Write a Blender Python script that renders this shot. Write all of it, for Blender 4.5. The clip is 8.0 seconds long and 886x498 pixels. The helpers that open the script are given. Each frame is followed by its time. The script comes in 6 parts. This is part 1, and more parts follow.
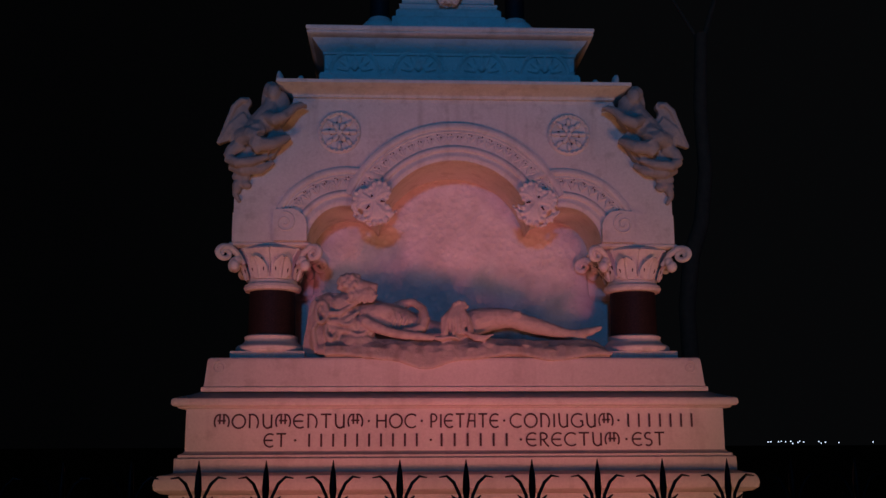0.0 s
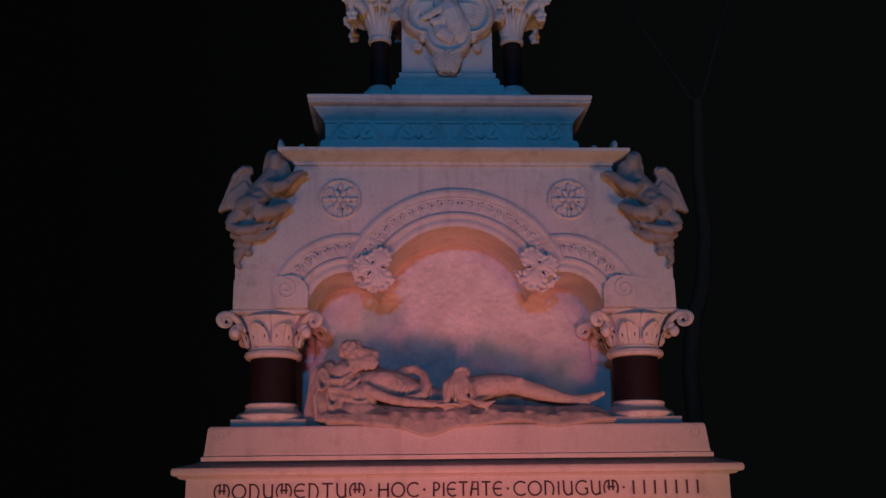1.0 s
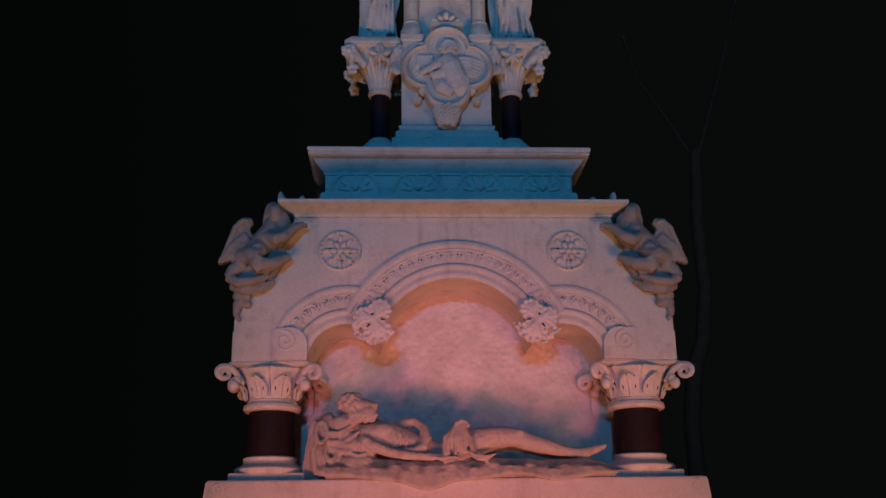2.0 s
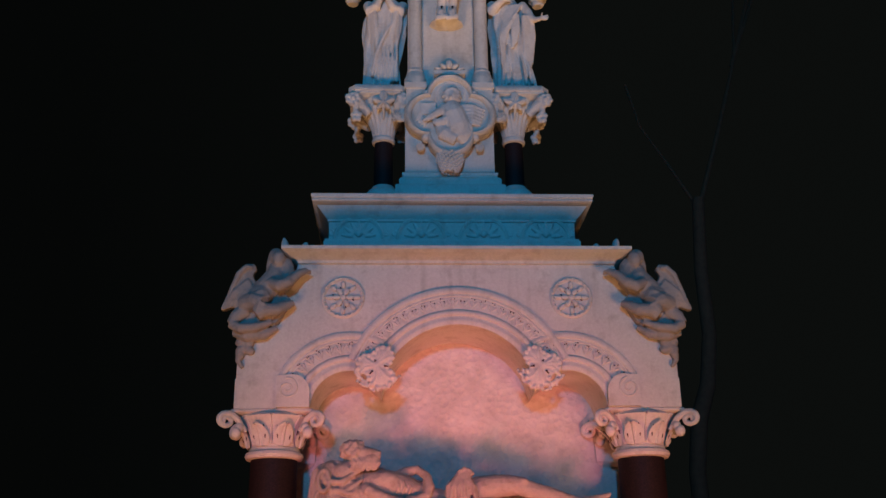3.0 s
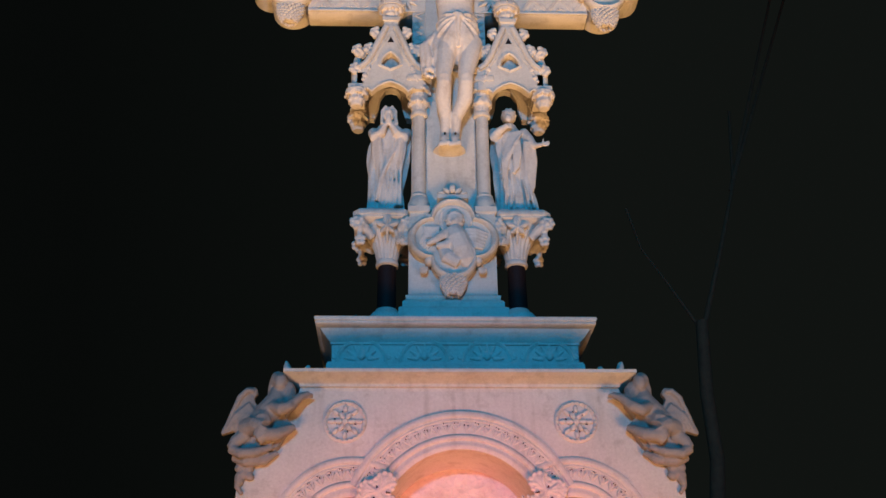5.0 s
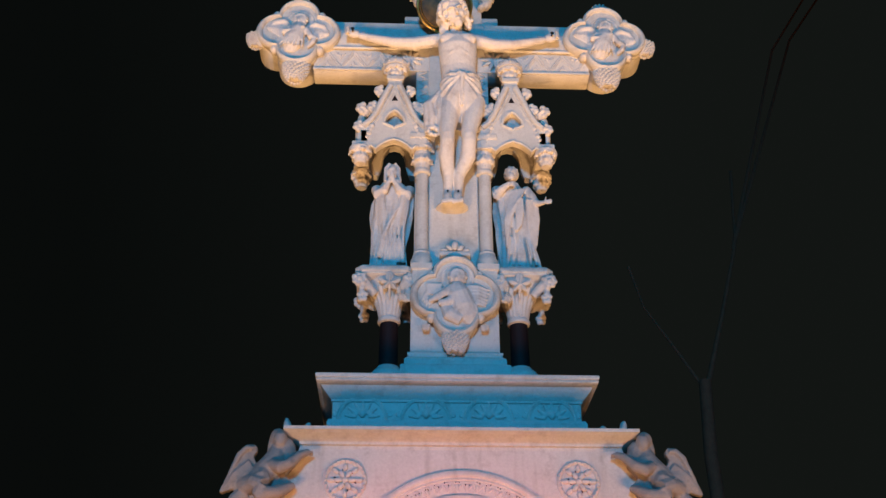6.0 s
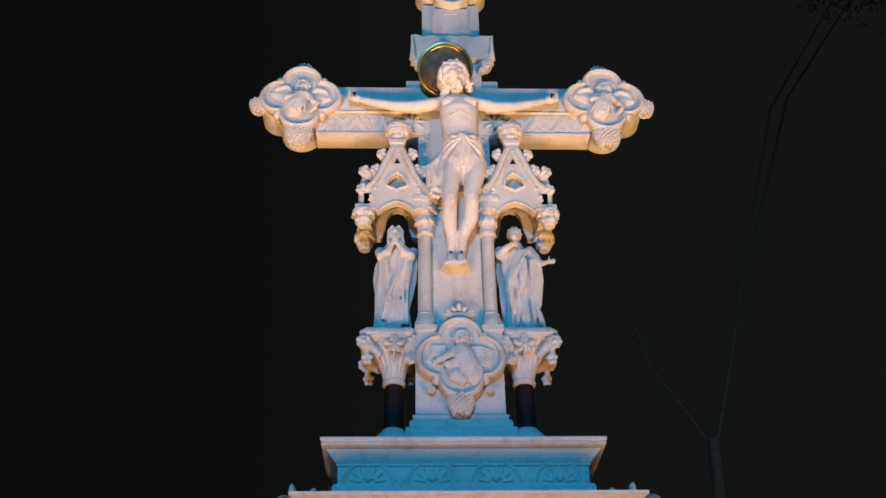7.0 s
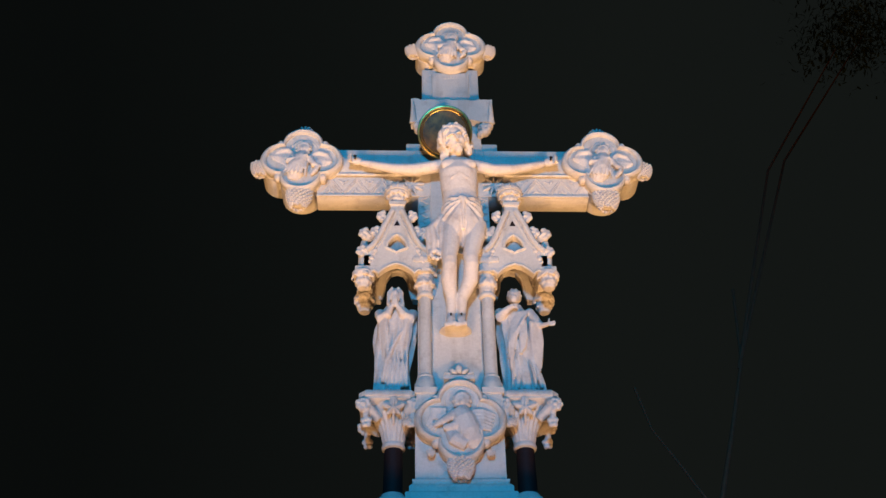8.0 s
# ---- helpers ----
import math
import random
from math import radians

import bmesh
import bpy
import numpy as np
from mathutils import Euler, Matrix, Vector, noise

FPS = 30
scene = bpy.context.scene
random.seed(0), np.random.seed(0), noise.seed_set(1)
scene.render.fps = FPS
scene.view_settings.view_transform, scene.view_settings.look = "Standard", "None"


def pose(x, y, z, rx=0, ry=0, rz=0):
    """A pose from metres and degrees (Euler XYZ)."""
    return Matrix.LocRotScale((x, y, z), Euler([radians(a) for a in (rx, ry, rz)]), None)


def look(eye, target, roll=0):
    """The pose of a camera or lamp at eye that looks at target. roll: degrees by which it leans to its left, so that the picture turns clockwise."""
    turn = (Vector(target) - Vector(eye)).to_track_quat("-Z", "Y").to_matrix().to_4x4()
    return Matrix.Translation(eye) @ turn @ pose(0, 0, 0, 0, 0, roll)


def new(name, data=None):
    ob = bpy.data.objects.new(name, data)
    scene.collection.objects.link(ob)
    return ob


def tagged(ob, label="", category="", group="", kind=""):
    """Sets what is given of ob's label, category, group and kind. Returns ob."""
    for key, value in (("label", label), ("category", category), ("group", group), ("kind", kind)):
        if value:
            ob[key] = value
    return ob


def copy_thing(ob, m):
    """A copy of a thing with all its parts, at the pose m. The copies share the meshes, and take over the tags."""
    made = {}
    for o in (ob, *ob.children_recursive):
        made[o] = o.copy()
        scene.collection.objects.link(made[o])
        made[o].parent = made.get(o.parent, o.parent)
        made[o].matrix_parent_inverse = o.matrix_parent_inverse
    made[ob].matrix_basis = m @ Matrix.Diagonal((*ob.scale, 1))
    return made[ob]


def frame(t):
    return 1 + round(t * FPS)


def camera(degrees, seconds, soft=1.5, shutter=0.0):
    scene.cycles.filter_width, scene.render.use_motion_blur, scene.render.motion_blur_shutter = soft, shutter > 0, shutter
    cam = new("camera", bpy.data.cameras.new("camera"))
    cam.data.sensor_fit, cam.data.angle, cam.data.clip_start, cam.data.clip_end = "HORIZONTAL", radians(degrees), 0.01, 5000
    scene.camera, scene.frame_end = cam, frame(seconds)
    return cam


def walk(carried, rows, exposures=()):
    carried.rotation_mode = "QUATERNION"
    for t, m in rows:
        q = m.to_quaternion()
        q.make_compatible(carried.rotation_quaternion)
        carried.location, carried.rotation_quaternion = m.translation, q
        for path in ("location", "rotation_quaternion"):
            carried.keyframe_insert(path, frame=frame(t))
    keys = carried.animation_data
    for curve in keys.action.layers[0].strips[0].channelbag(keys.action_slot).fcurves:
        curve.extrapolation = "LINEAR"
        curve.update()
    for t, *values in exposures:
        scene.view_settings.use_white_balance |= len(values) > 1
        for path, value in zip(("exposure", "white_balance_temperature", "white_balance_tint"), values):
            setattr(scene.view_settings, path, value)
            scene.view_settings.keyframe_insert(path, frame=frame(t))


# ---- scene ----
cam = camera(47.13, 8.0)

PATH = [
    (0, pose(-0.331, -5.5, 1.65, 100.92, 0.23, -2.61)),
    (0.5, pose(-0.331, -5.5, 1.65, 102.67, 0.45, -2.46)),
    (1, pose(-0.331, -5.5, 1.65, 104.63, 0.71, -2.44)),
    (1.5, pose(-0.331, -5.5, 1.65, 106.21, 0.74, -2.47)),
    (3, pose(-0.331, -5.5, 1.65, 110.16, 0.69, -2.28)),
    (3.5, pose(-0.331, -5.5, 1.65, 111.65, 0.44, -2.28)),
    (4, pose(-0.331, -5.5, 1.65, 113.23, 0.49, -2.17)),
    (4.5, pose(-0.331, -5.5, 1.65, 115.23, 0.67, -2.07)),
    (6, pose(-0.331, -5.5, 1.65, 120.29, 0.22, -2.18)),
    (6.5, pose(-0.331, -5.5, 1.65, 121.95, 0.24, -1.84)),
    (7, pose(-0.331, -5.5, 1.65, 123.75, 0.82, -1.56)),
    (7.5, pose(-0.331, -5.5, 1.65, 125.68, 0.77, -1.64)),
    (8, pose(-0.331, -5.5, 1.65, 127.24, 0.85, -1.55)),
]
EXPOSURES = [
    (0.0, -1.5, 5850, 22),
    (0.5, -1.30, 5880, 20),
    (1.0, -1.18, 5950, 16),
    (1.5, -1.05, 6100, 11),
    (3.0, -0.40, 6350, -2),
    (3.5, -0.25, 6400, -5),
    (4.5, 0.10, 6450, -9),
    (6.0, 0.42, 6400, -7),
    (6.5, 0.53, 6350, -6),
    (8.0, 0.50, 6300, -6),
]
walk(cam, PATH, EXPOSURES)

# ---- light: night sky, warm floods in the grass, one cool mast lamp behind the viewer ----
world = bpy.data.worlds.new("night")
scene.world = world
world.use_nodes = True
# a faint glow over the town side of the sky
back = world.node_tree.nodes["Background"]
back.inputs[1].default_value = 0.0052
way = world.node_tree.nodes.new("ShaderNodeTexCoord")
split = world.node_tree.nodes.new("ShaderNodeSeparateXYZ")
glow = world.node_tree.nodes.new("ShaderNodeValToRGB")
glow.color_ramp.elements[0].position, glow.color_ramp.elements[0].color = 0.0, (0.42, 0.46, 0.46, 1)
glow.color_ramp.elements[1].position, glow.color_ramp.elements[1].color = 0.5, (0.98, 1.05, 1.0, 1)
shift = world.node_tree.nodes.new("ShaderNodeMath")
shift.operation = "ADD"
shift.inputs[1].default_value = 0.30
for a, b in ((way.outputs["Generated"], split.inputs[0]), (split.outputs["X"], shift.inputs[0]), (shift.outputs[0], glow.inputs["Fac"]), (glow.outputs["Color"], back.inputs[0])):
    world.node_tree.links.new(a, b)


def spot(name, eye, target, watts, color, degrees, blend, radius):
    data = bpy.data.lights.new(name, "SPOT")
    data.energy, data.color, data.spot_size, data.spot_blend = watts, color, radians(degrees), blend
    data.shadow_soft_size = radius
    ob = new(name, data)
    ob.matrix_world = look(eye, target)
    return ob


for side, low_watts in ((-1, 490), (1, 630)):
    spot("low_flood", (side * 2.7, -3.1, 0.3), (side * 0.2, 0.3, 3.35), low_watts, (1.0, 0.46, 0.20), 96, 1.0, 0.9)
    spot("base_flood", (side * 1.5, -3.1, 0.25), (side * 0.5, 0.0, 2.15), 540, (1.0, 0.185, 0.18), 34, 1.0, 0.3)
    spot("high_flood", (side * 3.2, -3.5, 0.3), (side * 0.1, 0.8, 9.4), 2100, (1.0, 0.51, 0.235), 42, 1.0, 0.7)
spot("mast_lamp", (-2.0, -20.0, 4.6), (0, 0.6, 6.4), 9300, (0.05, 0.405, 0.95), 34, 1.0, 0.5)

# ---- materials ----


def shader(name, rough, metal=0.0):
    m = bpy.data.materials.new(name)
    m.use_nodes = True
    t = m.node_tree
    b = t.nodes["Principled BSDF"]
    b.inputs["Roughness"].default_value, b.inputs["Metallic"].default_value = rough, metal
    return m, t, b


def noise_node(t, scale, detail=6, rough=0.6):
    co = t.nodes.new("ShaderNodeTexCoord")
    n = t.nodes.new("ShaderNodeTexNoise")
    n.inputs["Scale"].default_value, n.inputs["Detail"].default_value, n.inputs["Roughness"].default_value = scale, detail, rough
    t.links.new(co.outputs["Object"], n.inputs["Vector"])
    return n.outputs["Fac"]


def ramp(t, fac, stops):
    r = t.nodes.new("ShaderNodeValToRGB")
    els = r.color_ramp.elements
    while len(els) < len(stops):
        els.new(0.5)
    for e, (p, c) in zip(els, stops):
        e.position, e.color = p, (*c, 1)
    t.links.new(fac, r.inputs["Fac"])
    return r.outputs["Color"]


def mixed(t, a, b, fac, mode="MIX"):
    m = t.nodes.new("ShaderNodeMix")
    m.data_type, m.blend_type = "RGBA", mode
    for sock, v in ((m.inputs[0], fac), (m.inputs[6], a), (m.inputs[7], b)):
        if hasattr(v, "default_value"):
            t.links.new(v, sock)
        else:
            sock.default_value = v if isinstance(v, float) else (*v, 1)
    return m.outputs[2]


def bumped(t, b, layers):
    last = None
    for height, strength, dist in layers:
        n = t.nodes.new("ShaderNodeBump")
        n.inputs["Strength"].default_value, n.inputs["Distance"].default_value = strength, dist
        t.links.new(height, n.inputs["Height"])
        if last:
            t.links.new(last, n.inputs["Normal"])
        last = n.outputs["Normal"]
    t.links.new(last, b.inputs["Normal"])


def stone(name, light, dark, stain, grain=60, stains=0.45, relief=0.35):
    m, t, b = shader(name, 0.82)
    broad = noise_node(t, 2.2, 5)
    fine = noise_node(t, grain, 8, 0.7)
    mid = noise_node(t, 9, 7, 0.65)
    co = t.nodes.new("ShaderNodeTexCoord")
    mp = t.nodes.new("ShaderNodeMapping")
    mp.inputs["Scale"].default_value = (11, 11, 1.3)
    streak = t.nodes.new("ShaderNodeTexNoise")
    streak.inputs["Scale"].default_value, streak.inputs["Detail"].default_value = 1.0, 6
    t.links.new(co.outputs["Object"], mp.inputs["Vector"])
    t.links.new(mp.outputs["Vector"], streak.inputs["Vector"])
    c = ramp(t, broad, [(0.3, dark), (0.68, light)])
    c = mixed(t, c, ramp(t, fine, [(0.3, tuple(v * 0.70 for v in light)), (0.7, light)]), 0.5)
    c = mixed(t, c, stain, ramp(t, mid, [(0.54, (0, 0, 0)), (0.80, (stains,) * 3)]))
    c = mixed(t, c, stain, ramp(t, streak.outputs["Fac"], [(0.55, (0, 0, 0)), (0.78, (stains * 0.7,) * 3)]))
    t.links.new(c, b.inputs["Base Color"])
    bumped(t, b, [(mid, relief, 0.010), (fine, relief, 0.004)])
    return m


LIME = stone("carved_limestone", (0.66, 0.62, 0.56), (0.47, 0.44, 0.385), (0.24, 0.195, 0.15), stains=0.6, relief=0.5)
MARBLE = stone("statue_marble", (0.70, 0.65, 0.59), (0.55, 0.50, 0.46), (0.26, 0.19, 0.14), 45, 0.65, 0.4)
FOLIAGE = stone("carved_foliage_stone", (0.68, 0.63, 0.57), (0.52, 0.48, 0.43), (0.20, 0.16, 0.13), 90, 0.5, 0.5)
# brownish weathered tone, darkened further for the shade behind the step edge
WEATHERED_SHADED = stone("weathered_shaded_stone", (0.46, 0.41, 0.36), (0.32, 0.28, 0.24), (0.14, 0.10, 0.075), 50, 0.85, 0.6)
SOOTED = stone("sooted_stone", (0.36, 0.315, 0.28), (0.22, 0.19, 0.165), (0.09, 0.07, 0.055), 50, 0.7, 0.5)
BASE = stone("base_limestone", (0.64, 0.58, 0.53), (0.52, 0.47, 0.43), (0.27, 0.21, 0.18), 70, 0.5, 0.3)

PITTED, t_, b_ = shader("bush_hammered_stone", 0.9)
v_ = t_.nodes.new("ShaderNodeTexVoronoi")
v_.inputs["Scale"].default_value = 27
t_.links.new(t_.nodes.new("ShaderNodeTexCoord").outputs["Object"], v_.inputs["Vector"])
c_ = ramp(t_, noise_node(t_, 7, 7), [(0.3, (0.42, 0.38, 0.33)), (0.7, (0.66, 0.62, 0.57))])
t_.links.new(mixed(t_, c_, (0.50, 0.46, 0.43), ramp(t_, v_.outputs["Distance"], [(0.0, (0.0, 0.0, 0.0)), (0.5, (0.35, 0.35, 0.35))])), b_.inputs["Base Color"])
bumped(t_, b_, [(v_.outputs["Distance"], 0.75, 0.012), (noise_node(t_, 22, 6), 0.5, 0.010), (noise_node(t_, 60, 6), 0.4, 0.004)])

GRANITE, t_, b_ = shader("polished_dark_granite", 0.62)
t_.links.new(ramp(t_, noise_node(t_, 120, 4), [(0.35, (0.008, 0.006, 0.006)), (0.7, (0.026, 0.014, 0.014))]), b_.inputs["Base Color"])
b_.inputs["Specular IOR Level"].default_value = 0.14
# lead of the letters, and the shade painted in as drilling
LEAD_AND_SHADE, t_, b_ = shader("letter_lead_and_drill_shade", 0.7)
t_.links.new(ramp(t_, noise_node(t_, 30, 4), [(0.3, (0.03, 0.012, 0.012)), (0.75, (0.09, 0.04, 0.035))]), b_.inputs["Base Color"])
IRON, t_, b_ = shader("black_wrought_iron", 0.5, 0.6)
t_.links.new(ramp(t_, noise_node(t_, 50, 5), [(0.3, (0.010, 0.010, 0.011)), (0.8, (0.035, 0.028, 0.024))]), b_.inputs["Base Color"])
BRONZE, t_, b_ = shader("patinated_bronze", 0.5, 0.55)
t_.links.new(ramp(t_, noise_node(t_, 14, 6), [(0.38, (0.13, 0.060, 0.012)), (0.62, (0.030, 0.018, 0.005))]), b_.inputs["Base Color"])
GILT, t_, b_ = shader("worn_gilt_bronze", 0.32, 1.0)
t_.links.new(ramp(t_, noise_node(t_, 22, 5), [(0.35, (0.62, 0.42, 0.13)), (0.7, (0.30, 0.22, 0.07))]), b_.inputs["Base Color"])
BARK, t_, b_ = shader("tree_bark", 0.9)
k_ = noise_node(t_, 14, 8)
t_.links.new(ramp(t_, k_, [(0.3, (0.10, 0.034, 0.014)), (0.7, (0.17, 0.060, 0.026))]), b_.inputs["Base Color"])
bumped(t_, b_, [(k_, 0.8, 0.02)])
LEAF, t_, b_ = shader("tree_leaf", 0.6)
t_.links.new(ramp(t_, noise_node(t_, 1.5, 3), [(0.3, (0.035, 0.06, 0.015)), (0.7, (0.09, 0.11, 0.03))]), b_.inputs["Base Color"])
GRASS, t_, b_ = shader("lawn", 0.95)
g_ = noise_node(t_, 40, 8)
t_.links.new(ramp(t_, g_, [(0.3, (0.02, 0.035, 0.012)), (0.75, (0.06, 0.08, 0.03))]), b_.inputs["Base Color"])
bumped(t_, b_, [(g_, 1.0, 0.03)])
GLOW, t_, b_ = shader("lamp_glass", 0.4)
b_.inputs["Emission Color"].default_value = (0.75, 0.9, 1.0, 1)
b_.inputs["Emission Strength"].default_value = 5.0

# ---- mesh helpers ----


def finish(name, bm, material, smooth=True, angle=40):
    bmesh.ops.recalc_face_normals(bm, faces=bm.faces[:])
    me = bpy.data.meshes.new(name)
    bm.to_mesh(me)
    bm.free()
    me.materials.append(material)
    if smooth:
        me.shade_smooth()
        me.set_sharp_from_angle(angle=radians(angle))
    return me


def part(name, bm, material, parent, label="", smooth=True):
    ob = new(name, finish(name, bm, material, smooth))
    ob.parent = parent
    return tagged(ob, label)


def thing(name, label, category, group="", at=(0, 0, 0), kind=""):
    ob = new(name)
    ob.location = at
    return tagged(ob, label, category, group, kind)


def box(bm, x0, x1, y0, y1, z0, z1, bevel=0.0):
    v = bmesh.ops.create_cube(bm, size=1.0)["verts"]
    for q in v:
        q.co = Vector(((x0 + x1) / 2 + q.co.x * (x1 - x0), (y0 + y1) / 2 + q.co.y * (y1 - y0), (z0 + z1) / 2 + q.co.z * (z1 - z0)))
    if bevel:
        edges = list({e for q in v for e in q.link_edges})
        bmesh.ops.bevel(bm, geom=edges, offset=bevel, segments=2, affect="EDGES", profile=0.5)
    return bm


def rings(bm, loops, closed_ends=True):
    """Join loops of points, each as long as the last, into a skin."""
    rows = [[bm.verts.new(p) for p in loop] for loop in loops]
    n = len(rows[0])
    for a, b in zip(rows, rows[1:]):
        for i in range(n):
            bm.faces.new((a[i], a[(i + 1) % n], b[(i + 1) % n], b[i]))
    if closed_ends:
        bm.faces.new(rows[0][::-1])
        bm.faces.new(rows[-1])
    return bm


def stack(bm, hx, y0, y1, profile, cx=0.0):
    """A rectangular block with mitred mouldings: profile of (projection, z)."""
    return rings(bm, [[(cx - hx - o, y0 - o, z), (cx + hx + o, y0 - o, z), (cx + hx + o, y1 + o, z), (cx - hx - o, y1 + o, z)] for o, z in profile])


def lathe(bm, cx, cy, profile, seg=32):
    return rings(bm, [[(cx + r * math.cos(2 * math.pi * i / seg), cy + r * math.sin(2 * math.pi * i / seg), z) for i in range(seg)] for r, z in profile])


def prism(bm, outline, y0, y1):
    """An outline in x and z, from y0 to y1."""
    a = [bm.verts.new((x, y0, z)) for x, z in outline]
    b = [bm.verts.new((x, y1, z)) for x, z in outline]
    n = len(outline)
    for i in range(n):
        bm.faces.new((a[i], a[(i + 1) % n], b[(i + 1) % n], b[i]))
    for loop in (a, b):
        edges = [bm.edges.get((loop[i], loop[(i + 1) % n])) for i in range(n)]
        bmesh.ops.triangle_fill(bm, edges=edges, use_beauty=True, use_dissolve=False)
    return bm


def pierced(bm, outer, inner, y0, y1):
    """A plate with one hole, outlines in x and z."""
    for y in (y0, y1):
        edges = []
        for loop in (outer, inner):
            v = [bm.verts.new((x, y, z)) for x, z in loop]
            edges += [bm.edges.new((v[i], v[(i + 1) % len(v)])) for i in range(len(v))]
        bmesh.ops.triangle_fill(bm, edges=edges, use_beauty=True, use_dissolve=False)
    for loop in (outer, inner):
        n = len(loop)
        v = [[bm.verts.new((x, y, z)) for x, z in loop] for y in (y0, y1)]
        for i in range(n):
            bm.faces.new((v[0][i], v[0][(i + 1) % n], v[1][(i + 1) % n], v[1][i]))
    bmesh.ops.remove_doubles(bm, verts=bm.verts[:], dist=1e-5)
    return bm


def tube(bm, points, radii, seg=10):
    pts = [Vector(p) for p in points]
    loops = []
    side = None
    for i, p in enumerate(pts):
        d = (pts[min(i + 1, len(pts) - 1)] - pts[max(i - 1, 0)]).normalized()
        if side is None:
            side = d.cross(Vector((0.13, 0.9, 0.31))).normalized()
        side = (side - d * side.dot(d)).normalized()
        up = d.cross(side)
        r = radii[i] if isinstance(radii, (list, tuple)) else radii
        loops.append([p + (side * math.cos(2 * math.pi * k / seg) + up * math.sin(2 * math.pi * k / seg)) * r for k in range(seg)])
    return rings(bm, loops)


def ball(bm, c, r, rot=(0, 0, 0), sub=2):
    r = (r, r, r) if isinstance(r, (int, float)) else r
    m = Matrix.LocRotScale(c, Euler([radians(a) for a in rot]), r)
    bmesh.ops.create_icosphere(bm, subdivisions=sub, radius=1.0, matrix=m)
    return bm


def arc(cx, cz, r, a0, a1, n=24):
    return [(cx + r * math.cos(radians(a0 + (a1 - a0) * i / n)), cz + r * math.sin(radians(a0 + (a1 - a0) * i / n))) for i in range(n + 1)]


def swept_arc(bm, cx, cz, profile, a0, a1, n=40):
    """An arched moulding: profile of (radius, y)."""
    loops = []
    for i in range(n + 1):
        a = radians(a0 + (a1 - a0) * i / n)
        loops.append([(cx + r * math.cos(a), y, cz + r * math.sin(a)) for r, y in profile])
    return rings(bm, loops)


def spiral(bm, cx, y, cz, r0, turns, thick, flip=1, start=90):
    pts = []
    n = int(26 * turns)
    for i in range(n + 1):
        k = i / n
        a = radians(start) + flip * k * turns * 2 * math.pi
        r = r0 * (1 - 0.86 * k)
        pts.append((cx + r * math.cos(a), y, cz + r * math.sin(a)))
    return tube(bm, pts, thick, 6)


def foil(cx, cz, d, r, n=64, grow=0.0):
    """A quatrefoil outline: four lobes of radius r at d from the centre."""
    out = []
    k_out = 1 + grow / (d + r)
    for i in range(n):
        a = 2 * math.pi * i / n
        u = Vector((math.cos(a), math.sin(a)))
        best = 0.0
        for k in range(4):
            c = Vector((math.cos(k * math.pi / 2), math.sin(k * math.pi / 2))) * d
            p = u.dot(c)
            h = r ** 2 - (c.length_squared - p * p)
            if h >= 0:
                best = max(best, p + math.sqrt(h))
        out.append((cx + u.x * best * k_out, cz + u.y * best * k_out))
    return out


def carve(ob, voxel, strength=0.0, size=0.05):
    """Melt a mesh of joined forms into one carved surface."""
    m = ob.modifiers.new("carved", "REMESH")
    m.mode, m.voxel_size, m.use_smooth_shade = "VOXEL", voxel, True
    s = ob.modifiers.new("worn", "SMOOTH")
    s.iterations, s.factor = 1, 0.5
    if strength:
        tex = bpy.data.textures.new("chisel", "CLOUDS")
        tex.noise_scale, tex.noise_depth = size, 3
        d = ob.modifiers.new("relief", "DISPLACE")
        d.texture, d.strength, d.mid_level, d.texture_coords = tex, strength, 0.5, "LOCAL"
    return ob


def leaf_blob(bm, c, size, facing, rnd, lobes=5):
    """One carved leaf: knobby lobes about c, turned towards facing."""
    f = Vector(facing).normalized()
    q = f.to_track_quat("Y", "Z")
    for k in range(lobes + 2):
        a = 2 * math.pi * k / (lobes + 2) + rnd.uniform(-0.3, 0.3)
        o = q @ Vector((math.cos(a) * size * 0.52, rnd.uniform(-0.12, 0.15) * size, math.sin(a) * size * 0.48))
        r = size * rnd.uniform(0.26, 0.38)
        m = Matrix.LocRotScale(Vector(c) + o, q, (r, r * 0.9, r))
        bmesh.ops.create_icosphere(bm, subdivisions=1, radius=1.0, matrix=m)
    m = Matrix.LocRotScale(Vector(c), q, (size * 0.45, size * 0.22, size * 0.42))
    bmesh.ops.create_icosphere(bm, subdivisions=1, radius=1.0, matrix=m)
    return bm


def grapes(bm, c, size, rnd, n=130):
    for k in range(n):
        z = 0.42 - 1.36 * k / n
        w = 1 - 0.5 * max(0, -z) ** 1.5
        a = 2.4 * k
        ball(bm, (c[0] + math.cos(a) * size * 0.74 * w, c[1] + math.sin(a) * size * 0.52 * w, c[2] + z * size * 0.9), size * 0.132, sub=1)
    return ball(bm, (c[0], c[1], c[2] - size * 0.22), (size * 0.70, size * 0.47, size * 0.62))


B = bmesh.new

# ---- ground ----
bm = B()
bmesh.ops.create_grid(bm, x_segments=40, y_segments=40, size=900)
tagged(new("ground", finish("ground", bm, GRASS)), "dark night lawn of the burial ground", "ground", kind="structure")

